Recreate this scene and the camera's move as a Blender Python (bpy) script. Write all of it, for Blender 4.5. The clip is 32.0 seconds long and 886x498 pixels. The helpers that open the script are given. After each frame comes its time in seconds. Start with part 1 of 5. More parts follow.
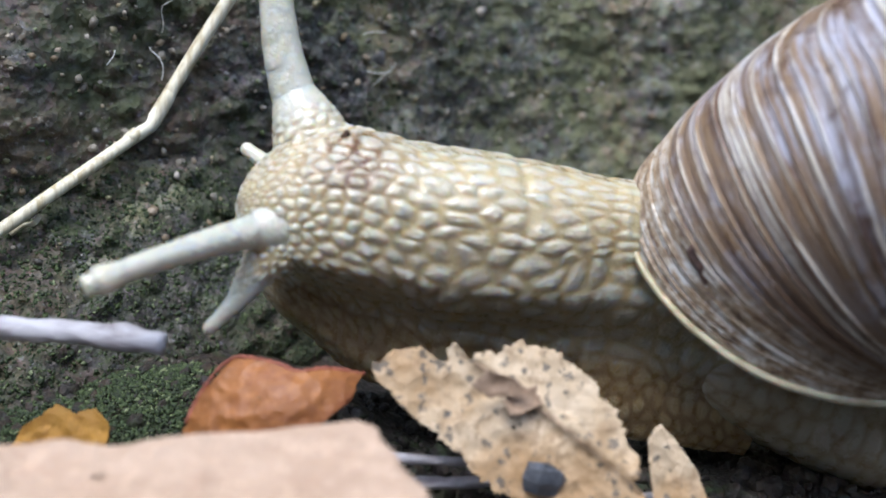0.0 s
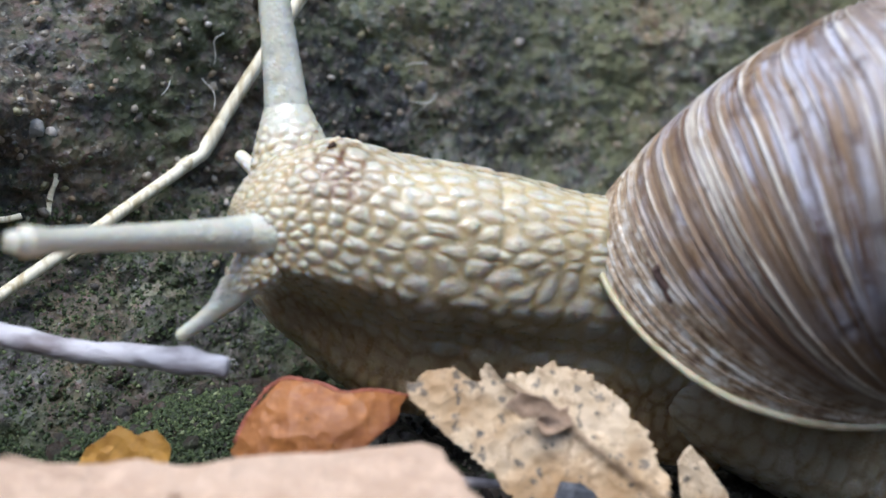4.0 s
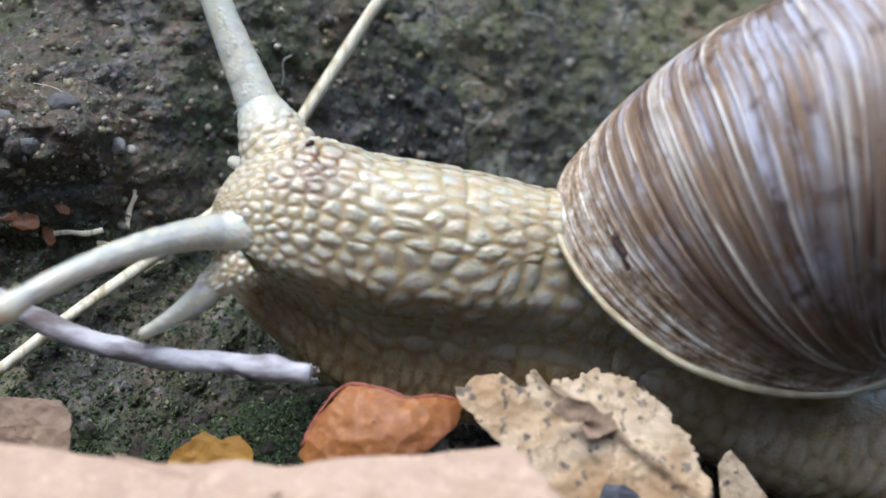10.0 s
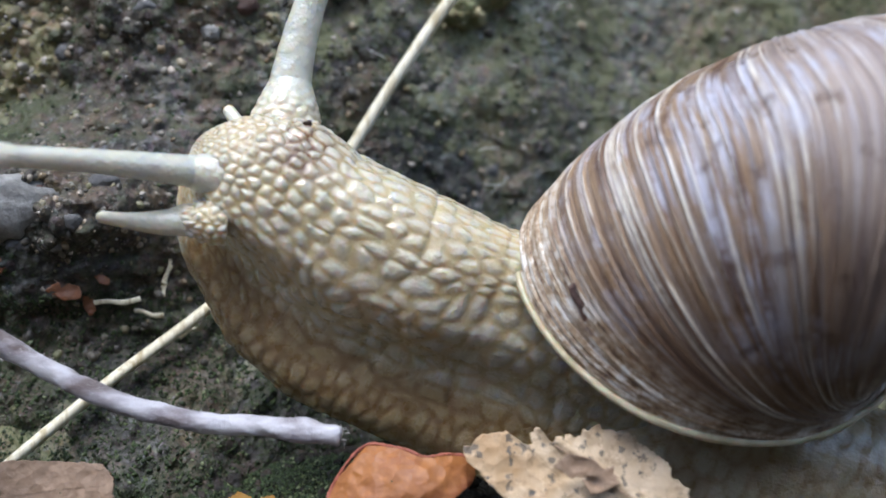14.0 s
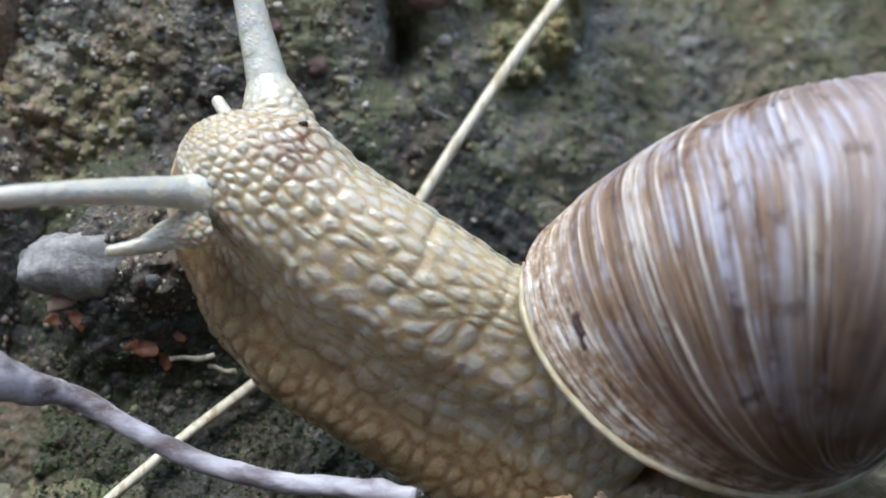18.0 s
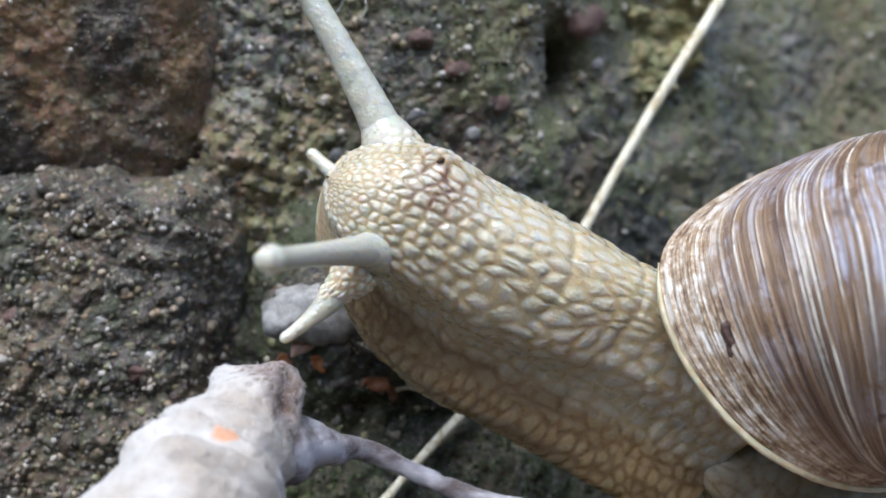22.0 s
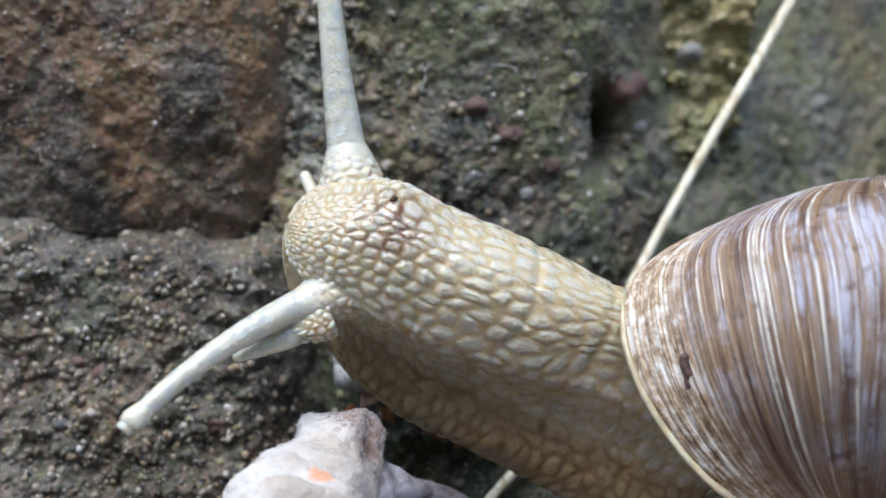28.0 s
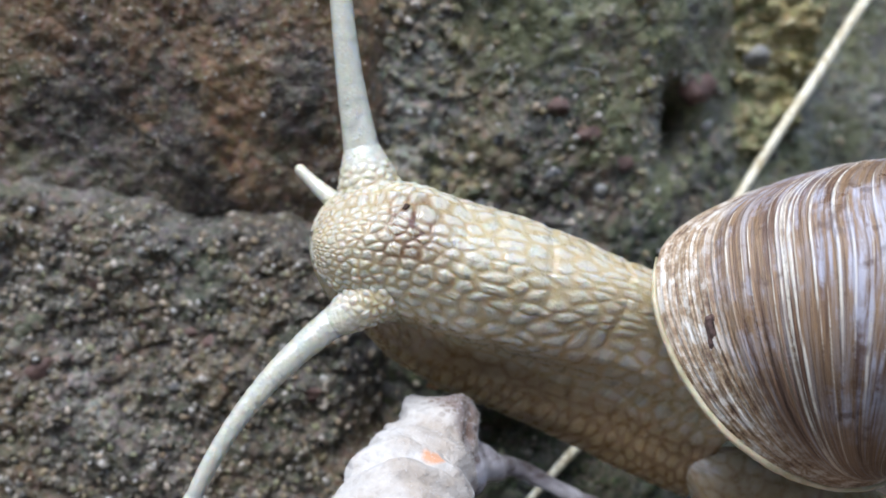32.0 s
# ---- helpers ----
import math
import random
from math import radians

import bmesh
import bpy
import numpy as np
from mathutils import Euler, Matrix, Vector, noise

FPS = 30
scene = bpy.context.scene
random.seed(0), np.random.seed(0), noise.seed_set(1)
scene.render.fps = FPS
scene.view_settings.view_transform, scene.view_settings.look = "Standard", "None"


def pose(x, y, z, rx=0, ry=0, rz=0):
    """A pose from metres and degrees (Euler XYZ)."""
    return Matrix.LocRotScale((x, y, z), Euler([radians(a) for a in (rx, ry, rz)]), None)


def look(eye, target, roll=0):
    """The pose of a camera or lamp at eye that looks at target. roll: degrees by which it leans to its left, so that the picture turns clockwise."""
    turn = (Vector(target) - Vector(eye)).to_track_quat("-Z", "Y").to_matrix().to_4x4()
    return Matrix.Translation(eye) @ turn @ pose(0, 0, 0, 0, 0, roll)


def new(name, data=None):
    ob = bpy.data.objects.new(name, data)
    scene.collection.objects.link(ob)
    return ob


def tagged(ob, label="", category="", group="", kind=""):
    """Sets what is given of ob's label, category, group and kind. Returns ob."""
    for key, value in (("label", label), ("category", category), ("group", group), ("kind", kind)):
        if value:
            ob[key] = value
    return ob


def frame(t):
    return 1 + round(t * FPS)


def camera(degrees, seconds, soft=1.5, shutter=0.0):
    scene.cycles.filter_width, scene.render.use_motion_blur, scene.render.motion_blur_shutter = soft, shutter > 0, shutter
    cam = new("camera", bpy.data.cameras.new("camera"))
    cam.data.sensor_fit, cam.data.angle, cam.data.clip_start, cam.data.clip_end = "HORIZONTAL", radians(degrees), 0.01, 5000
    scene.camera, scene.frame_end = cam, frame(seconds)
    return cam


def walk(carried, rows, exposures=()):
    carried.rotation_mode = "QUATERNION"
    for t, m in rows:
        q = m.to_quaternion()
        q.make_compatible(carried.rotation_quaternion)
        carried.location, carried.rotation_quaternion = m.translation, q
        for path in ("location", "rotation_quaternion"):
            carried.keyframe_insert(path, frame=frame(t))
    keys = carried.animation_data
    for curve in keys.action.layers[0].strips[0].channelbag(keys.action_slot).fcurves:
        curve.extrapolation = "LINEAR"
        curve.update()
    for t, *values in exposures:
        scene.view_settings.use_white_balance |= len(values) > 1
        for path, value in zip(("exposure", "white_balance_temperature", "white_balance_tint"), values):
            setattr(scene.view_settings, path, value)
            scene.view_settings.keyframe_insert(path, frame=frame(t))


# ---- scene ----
# All building sizes below are in centimetres; CM turns them into metres.
CM = 0.01


def view(x, y, z, yaw, pitch, roll):
    """A camera pose: eye in centimetres, yaw to the left of +y, pitch up, roll as look()."""
    a, b = radians(yaw), radians(pitch)
    eye = Vector((x, y, z)) * CM
    ahead = Vector((-math.sin(a) * math.cos(b), math.cos(a) * math.cos(b), math.sin(b)))
    return look(eye, eye + ahead, roll)


cam = camera(50, 32.0, soft=1.6)
cam.data.dof.use_dof = True
cam.data.dof.focus_distance = 0.077
cam.data.dof.aperture_fstop = 28.0
walk(cam, [
    (0.0, view(0.762, -9.070, 2.446, -3.76, -10.73, 1.07)),
    (0.5, view(0.717, -9.031, 2.420, -3.75, -10.64, 1.22)),
    (1.0, view(0.692, -9.087, 2.413, -3.63, -10.66, 1.13)),
    (1.5, view(0.690, -9.109, 2.439, -3.49, -10.47, 1.27)),
    (2.0, view(0.662, -9.109, 2.443, -3.61, -10.21, 1.26)),
    (2.5, view(0.668, -9.131, 2.457, -3.46, -10.10, 1.27)),
    (3.0, view(0.639, -9.161, 2.470, -3.23, -9.87, 1.30)),
    (3.5, view(0.543, -9.190, 2.473, -3.04, -9.36, 1.11)),
    (5.5, view(0.322, -9.242, 2.454, -2.60, -9.00, 1.34)),
    (6.0, view(0.263, -9.267, 2.457, -2.56, -8.96, 1.32)),
    (6.5, view(0.244, -9.243, 2.447, -2.36, -8.90, 1.42)),
    (7.0, view(0.206, -9.272, 2.461, -2.27, -8.90, 1.42)),
    (7.5, view(0.195, -9.294, 2.453, -2.17, -8.78, 1.39)),
    (8.0, view(0.174, -9.311, 2.454, -2.07, -8.71, 1.48)),
    (8.5, view(0.167, -9.314, 2.463, -2.14, -8.71, 1.40)),
    (9.0, view(0.151, -9.326, 2.452, -1.95, -8.68, 1.33)),
    (9.5, view(0.147, -9.384, 2.471, -1.80, -8.41, 1.10)),
    (10.0, view(0.079, -9.467, 2.483, -1.68, -8.18, 1.07)),
    (10.5, view(-0.001, -9.549, 2.475, -1.32, -8.02, 1.09)),
    (11.0, view(-0.044, -9.627, 2.473, -1.09, -7.71, 1.05)),
    (11.5, view(-0.016, -9.692, 2.498, -0.80, -7.49, 0.82)),
    (12.0, view(0.028, -9.816, 2.562, -0.59, -7.07, 0.37)),
    (12.5, view(0.018, -9.796, 2.571, -0.64, -6.68, 0.48)),
    (13.0, view(0.003, -9.793, 2.603, -0.63, -6.50, 0.41)),
    (13.5, view(0.010, -9.818, 2.625, -0.62, -5.73, 0.17)),
    (14.0, view(0.053, -9.818, 2.651, -0.50, -5.23, -0.13)),
    (14.5, view(0.053, -9.784, 2.691, -0.45, -4.59, -0.25)),
    (16.5, view(-0.138, -9.818, 2.740, 0.50, -3.25, 0.24)),
    (17.0, view(-0.147, -9.844, 2.733, 0.98, -3.18, 0.21)),
    (17.5, view(-0.191, -9.897, 2.787, 1.48, -3.17, 0.13)),
    (18.0, view(-0.246, -9.985, 2.921, 1.54, -3.32, -0.08)),
    (18.5, view(-0.569, -10.053, 3.270, 0.07, -4.52, 0.08)),
    (19.0, view(-0.967, -10.149, 3.555, -1.33, -5.13, 0.01)),
    (19.5, view(-1.474, -10.238, 3.619, -1.07, -4.69, -0.28)),
    (20.0, view(-1.882, -10.137, 3.643, -1.99, -4.23, -1.17)),
    (20.5, view(-2.343, -10.239, 3.778, -2.49, -5.11, -1.24)),
    (21.0, view(-2.970, -10.282, 4.021, -2.74, -7.63, -0.60)),
    (21.5, view(-3.116, -10.461, 4.355, -3.32, -9.37, -1.26)),
    (22.0, view(-3.116, -10.548, 4.454, -3.86, -10.01, -1.60)),
    (22.5, view(-3.185, -10.617, 4.660, -3.97, -10.08, -1.83)),
    (23.0, view(-3.212, -10.635, 4.716, -3.96, -9.68, -1.58)),
    (23.5, view(-3.157, -10.698, 4.697, -4.13, -9.72, -1.93)),
    (24.0, view(-3.258, -10.689, 4.656, -4.20, -10.06, -1.74)),
    (24.5, view(-3.352, -10.718, 4.720, -4.20, -10.20, -1.55)),
    (25.0, view(-3.409, -10.770, 4.791, -4.33, -10.38, -1.48)),
    (25.5, view(-3.552, -10.804, 4.851, -4.37, -10.33, -1.37)),
    (27.5, view(-3.523, -11.064, 4.493, -2.86, -6.41, -2.58)),
    (28.0, view(-3.565, -11.064, 4.487, -2.79, -6.25, -2.66)),
    (28.5, view(-3.594, -11.100, 4.495, -2.68, -6.22, -2.84)),
    (29.0, view(-3.609, -11.120, 4.518, -2.31, -6.10, -2.95)),
    (29.5, view(-3.714, -11.191, 4.643, -1.78, -6.21, -2.78)),
    (30.0, view(-3.986, -11.322, 5.004, -2.09, -7.80, -1.53)),
    (30.5, view(-4.231, -11.415, 5.137, -2.14, -9.14, -0.57)),
    (31.0, view(-4.360, -11.506, 5.191, -2.02, -9.95, -0.36)),
    (31.5, view(-4.303, -11.663, 5.222, -1.87, -10.07, -0.39)),
    (32.0, view(-4.292, -11.782, 5.223, -1.57, -10.15, -0.51)),
])
# ---- light: open shade, a soft sky from above ----
world = bpy.data.worlds.new("world")
scene.world = world
world.use_nodes = True
sky = world.node_tree.nodes.new("ShaderNodeTexSky")
sky.sky_type, sky.sun_disc = "NISHITA", False
sky.sun_elevation, sky.sun_rotation = radians(58), radians(200)
world.node_tree.links.new(sky.outputs["Color"], world.node_tree.nodes["Background"].inputs["Color"])
world.node_tree.nodes["Background"].inputs["Strength"].default_value = 0.15
sun = new("sun", bpy.data.lights.new("sun", "SUN"))
sun.data.energy, sun.data.angle, sun.data.color = 1.15, radians(34), (0.90, 0.945, 1.0)
sun.matrix_world = look((-0.10, -0.22, 0.6), (0, 0, 0))
scene.view_settings.exposure = 1.58

# ---- noise in numpy ----


def lattice(ix, iz, seed):
    n = ix.astype(np.int64) * 374761393 + iz.astype(np.int64) * 668265263 + seed * 974711
    n = (n ^ (n >> 13)) * 1274126177
    return ((n ^ (n >> 16)) & 0xFFFF) / 65535.0


def vnoise(x, z, seed):
    ix, iz = np.floor(x), np.floor(z)
    fx, fz = x - ix, z - iz
    fx, fz = fx * fx * (3 - 2 * fx), fz * fz * (3 - 2 * fz)
    a, b = lattice(ix, iz, seed), lattice(ix + 1, iz, seed)
    c, d = lattice(ix, iz + 1, seed), lattice(ix + 1, iz + 1, seed)
    return (a * (1 - fx) + b * fx) * (1 - fz) + (c * (1 - fx) + d * fx) * fz


def fbm(x, z, octaves, seed, gain=0.5):
    """Noise of several scales, from about -1 to 1."""
    total, size, norm = 0 * x, 1.0, 0.0
    for k in range(octaves):
        total = total + size * (2 * vnoise(x * 2**k + 17 * k, z * 2**k - 9 * k, seed + k) - 1)
        norm, size = norm + size, size * gain
    return total / norm


def cells(x, z, seed, jitter=0.8):
    """Distances to the nearest and second nearest of scattered points, rows staggered like bricks, and the cell's own number."""
    iz = np.floor(z)
    f1, f2, own = np.full(x.shape, 9.0), np.full(x.shape, 9.0), np.zeros(x.shape)
    for dz in (-1, 0, 1):
        row = iz + dz
        shift = 0.5 * (row % 2)
        ix = np.floor(x - shift)
        for dx in (-1, 0, 1):
            col = ix + dx
            px = col + shift + 0.5 + jitter * (lattice(col, row, seed) - 0.5)
            pz = row + 0.5 + jitter * (lattice(col, row, seed + 5) - 0.5)
            far = np.hypot(x - px, z - pz)
            near = far < f1
            f2 = np.where(near, f1, np.minimum(f2, far))
            own = np.where(near, lattice(col, row, seed + 9), own)
            f1 = np.where(near, far, f1)
    return f1, f2, own


def step(x, a, b):
    k = np.clip((x - a) / (b - a), 0, 1)
    return k * k * (3 - 2 * k)


# ---- meshes ----


def mesh_of(name, verts, faces, material, values=None, uv=None, flat=False):
    me = bpy.data.meshes.new(name)
    me.from_pydata((np.asarray(verts, float) * CM).tolist(), [], faces if isinstance(faces, list) else faces.tolist())
    for key, value in (values or {}).items():
        me.attributes.new(key, "FLOAT", "POINT").data.foreach_set("value", np.ravel(value).astype(np.float32))
    if uv is not None:
        layer = me.uv_layers.new(name="UVMap")
        index = np.empty(len(me.loops), np.int32)
        me.loops.foreach_get("vertex_index", index)
        layer.data.foreach_set("uv", np.asarray(uv, np.float32)[index].ravel())
    if not flat:
        me.shade_smooth()
    me.materials.append(material)
    return me


def grid_faces(n, m, closed=False):
    k = np.arange(n * m).reshape(n, m)
    nxt = np.roll(k, -1, 1)
    if not closed:
        k, nxt = k[:, :-1], nxt[:, :-1]
    return np.stack([k[:-1], nxt[:-1], nxt[1:], k[1:]], -1).reshape(-1, 4)


def part(name, me, parent, label="", m=None):
    """Links a mesh as one object under a thing or a part; its vertices are in the parent's space unless m is given."""
    ob = new(name, me)
    ob.parent = parent
    if m is not None:
        ob.matrix_basis = m
    return tagged(ob, label) if label else ob


def sweep(points, radii, sides=12, wobble=0.0, seed=3, flat=1.0):
    """A closed tube along points (cm) with a radius at each one."""
    pts, rad = np.asarray(points, float), np.asarray(radii, float)
    tang = np.gradient(pts, axis=0)
    tang /= np.linalg.norm(tang, axis=1)[:, None]
    side = np.cross(tang, (0.13, 0.97, 0.2))
    side /= np.linalg.norm(side, axis=1)[:, None]
    other = np.cross(side, tang)
    ang = np.linspace(0, 2 * np.pi, sides, endpoint=False)
    rings = []
    for i in range(len(pts)):
        r = rad[i] * (1 + wobble * (2 * vnoise(np.cos(ang) * 1.5 + i * 0.37, np.sin(ang) * 1.5 + i * 0.11, seed) - 1))
        rings.append(pts[i] + (np.cos(ang) * r)[:, None] * side[i] + (np.sin(ang) * r * flat)[:, None] * other[i])
    verts = np.concatenate(rings + [pts[:1], pts[-1:]])
    faces = grid_faces(len(pts), sides, True).tolist()
    a, last = len(verts) - 2, (len(pts) - 1) * sides
    faces += [[a, (k + 1) % sides, k] for k in range(sides)]
    faces += [[a + 1, last + k, last + (k + 1) % sides] for k in range(sides)]
    return verts, faces


def smooth_line(points, n):
    """n points on a smooth curve through the given ones."""
    pts = np.asarray(points, float)
    at = np.r_[0, np.cumsum(np.linalg.norm(np.diff(pts, axis=0), axis=1))]
    slope = np.gradient(pts, at, axis=0)
    out = []
    for s in np.linspace(0, at[-1], n):
        i = min(np.searchsorted(at, s, side="right") - 1, len(at) - 2)
        h = at[i + 1] - at[i]
        u = (s - at[i]) / h
        out.append((2 * u**3 - 3 * u**2 + 1) * pts[i] + (u**3 - 2 * u**2 + u) * h * slope[i] + (3 * u**2 - 2 * u**3) * pts[i + 1] + (u**3 - u**2) * h * slope[i + 1])
    return np.array(out)


# ---- materials ----


class Shader:
    """A short way to write node materials."""

    def __init__(self, name, rough=0.6, **inputs):
        self.m = bpy.data.materials.new(name)
        self.m.use_nodes = True
        self.t = self.m.node_tree
        self.b = self.t.nodes["Principled BSDF"]
        self.b.inputs["Roughness"].default_value = rough
        for key, value in inputs.items():
            self.b.inputs[key.replace("_", " ")].default_value = value

    def put(self, socket, value):
        if isinstance(value, bpy.types.NodeSocket):
            self.t.links.new(value, socket)
        else:
            socket.default_value = value

    def node(self, kind, out, **inputs):
        n = self.t.nodes.new("ShaderNode" + kind)
        for key, value in inputs.items():
            self.put(n.inputs[key.replace("_", " ")], value)
        return n.outputs[out]

    def place(self, sx=1.0, sy=1.0, sz=1.0, source="Object"):
        n = self.t.nodes.new("ShaderNodeMapping")
        self.t.links.new(self.t.nodes.new("ShaderNodeTexCoord").outputs[source], n.inputs["Vector"])
        n.inputs["Scale"].default_value = (sx, sy, sz)
        return n.outputs["Vector"]

    def noise(self, scale, detail=6.0, vector=None, rough=0.55, warp=0.0):
        return self.node("TexNoise", "Fac", Vector=vector or self.place(), Scale=scale, Detail=detail, Roughness=rough, Distortion=warp)

    def spots(self, scale, out="Distance", vector=None):
        return self.node("TexVoronoi", out, Vector=vector or self.place(), Scale=scale)

    def ramp(self, fac, *stops):
        n = self.t.nodes.new("ShaderNodeValToRGB")
        self.t.links.new(fac, n.inputs["Fac"])
        e = n.color_ramp.elements
        while len(e) < len(stops):
            e.new(0.5)
        for k, (at, colour) in enumerate(stops):
            e[k].position = at
            e[k].color = (*colour, 1) if not isinstance(colour, (int, float)) else (colour, colour, colour, 1)
        return n.outputs["Color"]

    def mix(self, fac, a, b, blend="MIX"):
        n = self.t.nodes.new("ShaderNodeMix")
        n.data_type, n.blend_type = "RGBA", blend
        for socket, value in ((n.inputs[0], fac), (n.inputs[6], a), (n.inputs[7], b)):
            self.put(socket, (*value, 1) if isinstance(value, tuple) and len(value) == 3 else value)
        return n.outputs[2]

    def math(self, op, a, b=0.0):
        n = self.t.nodes.new("ShaderNodeMath")
        n.operation = op
        self.put(n.inputs[0], a)
        self.put(n.inputs[1], b)
        return n.outputs[0]

    def value(self, name):
        n = self.t.nodes.new("ShaderNodeAttribute")
        n.attribute_name = name
        return n.outputs["Fac"]

    def colour(self, value):
        self.put(self.b.inputs["Base Color"], (*value, 1) if isinstance(value, tuple) else value)
        return self

    def bump(self, height, depth, strength=1.0):
        """Relief of the given depth in centimetres."""
        self.put(self.b.inputs["Normal"], self.node("Bump", "Normal", Height=height, Strength=strength, Distance=depth * CM))
        return self

    def rough(self, value):
        self.put(self.b.inputs["Roughness"], value)
        return self


def rock(name, dark, mid, light, warm, moss, moss_at=0.55):
    mid, light = (tuple(0.84 * k for k in q) for q in (mid, light))
    s = Shader(name, 0.75)
    big, fine, grit = s.noise(90, 8), s.noise(1000, 6, rough=0.7), s.spots(1300)
    c = s.ramp(s.mix(0.5, big, fine), (0.36, dark), (0.5, mid), (0.66, light))
    c = s.mix(s.ramp(s.mix(0.35, s.noise(75, 5, s.place(1.3, 1, 0.8)), fine), (0.46, 0.0), (0.58, 0.9)), c, warm)
    c = s.mix(s.ramp(s.noise(60, 4), (0.44, 0.0), (0.62, 0.4)), c, dark)
    c = s.mix(s.ramp(s.noise(1600, 3), (0.6, 0.0), (0.68, 0.5)), c, light)
    c = s.mix(0.12, c, s.spots(1500, "Color"), "OVERLAY")
    if moss:
        c = s.mix(s.ramp(s.mix(0.45, s.noise(110, 6), s.noise(700, 4)), (moss_at - 0.06, 0.0), (moss_at + 0.05, 0.85)), c, moss)
    s.colour(c).bump(s.mix(0.5, fine, grit), 0.06, 1.0)
    return s.rough(s.ramp(s.noise(1900, 2), (0.34, 0.36), (0.56, 0.82))).m


MAT_MORTAR = rock("mossy_mortar", (0.035, 0.034, 0.03), (0.175, 0.17, 0.135), (0.48, 0.47, 0.42), (0.22, 0.17, 0.09), (0.15, 0.155, 0.07), 0.51)
MAT_GREY = rock("grey_sandstone", (0.017, 0.015, 0.012), (0.092, 0.08, 0.06), (0.46, 0.42, 0.36), (0.16, 0.11, 0.06), (0.065, 0.075, 0.04), 0.58)
MAT_BROWN = rock("brown_sandstone", (0.024, 0.02, 0.017), (0.105, 0.08, 0.056), (0.42, 0.37, 0.31), (0.21, 0.12, 0.05), (0.11, 0.105, 0.05), 0.6)
MAT_BLOCK = rock("gritty_mortar", (0.04, 0.037, 0.03), (0.235, 0.215, 0.165), (0.58, 0.55, 0.48), (0.31, 0.22, 0.11), (0.19, 0.18, 0.075), 0.53)
MAT_YELLOW = rock("lichen_mortar", (0.07, 0.065, 0.035), (0.36, 0.33, 0.16), (0.62, 0.59, 0.4), (0.38, 0.31, 0.12), (0.13, 0.14, 0.055), 0.52)
MAT_DARK = rock("dark_rubble", (0.014, 0.013, 0.012), (0.062, 0.058, 0.048), (0.32, 0.31, 0.29), (0.12, 0.085, 0.05), (0.048, 0.06, 0.022), 0.54)
MAT_SOIL = rock("dark_soil", (0.008, 0.007, 0.006), (0.03, 0.025, 0.02), (0.07, 0.06, 0.05), (0.05, 0.03, 0.015), (0.035, 0.06, 0.02), 0.6)


HORN = (0.62, 0.60, 0.49)


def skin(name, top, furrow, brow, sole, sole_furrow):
    """Wet warted skin: pale warts over ochre furrows, a browner sole deepened by painted shade, brown pigment on the
    brow.
    """
    s = Shader(name, 0.3, Subsurface_Weight=0.75, Subsurface_Scale=0.0011, Specular_IOR_Level=0.5, Coat_Weight=0.6, Coat_Roughness=0.1)
    s.b.inputs["Subsurface Radius"].default_value = (1.0, 0.65, 0.35)
    mottle = s.ramp(s.noise(220, 5), (0.38, 0.0), (0.62, 1.0))
    upper = s.mix(mottle, top, tuple(k * f for k, f in zip(top, (0.95, 0.92, 0.84))))
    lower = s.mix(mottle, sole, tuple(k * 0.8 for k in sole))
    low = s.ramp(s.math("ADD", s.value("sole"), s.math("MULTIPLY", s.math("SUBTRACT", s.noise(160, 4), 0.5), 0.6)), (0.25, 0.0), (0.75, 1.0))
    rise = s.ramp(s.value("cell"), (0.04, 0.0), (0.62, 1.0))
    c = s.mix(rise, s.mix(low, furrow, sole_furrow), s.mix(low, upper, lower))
    stain = s.math("MULTIPLY", s.value("brow"), s.ramp(s.noise(420, 5), (0.36, 0.3), (0.56, 1.0)))
    c = s.mix(s.math("MULTIPLY", stain, s.math("SUBTRACT", 1.15, s.math("MULTIPLY", rise, 0.85))), c, brow)
    c = s.mix(s.value("horn"), c, HORN)
    s.rough(s.ramp(s.noise(900, 3), (0.4, 0.22), (0.62, 0.42)))
    return s.colour(c).bump(s.mix(0.4, s.noise(1100, 4), s.noise(3600, 3)), 0.026, 0.85).m


# sole colours: browner foot skin, darkened further for the shade below the neck
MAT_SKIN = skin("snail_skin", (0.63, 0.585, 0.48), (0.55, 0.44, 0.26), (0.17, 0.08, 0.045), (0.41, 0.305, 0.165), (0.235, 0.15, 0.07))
s = Shader("tentacle_skin", 0.3, Subsurface_Weight=0.75, Subsurface_Scale=0.0011, Specular_IOR_Level=0.5, Coat_Weight=0.6, Coat_Roughness=0.1)
s.b.inputs["Subsurface Radius"].default_value = (1.0, 0.7, 0.4)
grains = s.ramp(s.spots(2300), (0.15, 1.0), (0.55, 0.0))
c = s.mix(s.ramp(s.noise(260, 4), (0.35, 0.0), (0.65, 1.0)), HORN, tuple(0.93 * k for k in HORN))
c = s.mix(s.math("MULTIPLY", grains, 0.18), c, (0.60, 0.63, 0.58))
MAT_HORN = s.colour(c).bump(s.mix(0.6, s.noise(2600, 3), grains), 0.008, 0.8).m
MAT_PUPIL = Shader("eye_dot", 0.15).colour((0.40, 0.33, 0.26)).m
MAT_SPECK = Shader("dirt_speck", 0.8).colour((0.045, 0.022, 0.012)).m
s = Shader("shell_scar", 0.7)
MAT_SCAR = s.colour(s.ramp(s.noise(900, 5), (0.4, (0.035, 0.02, 0.018)), (0.6, (0.17, 0.10, 0.08)))).bump(s.noise(1500, 4), 0.03).m

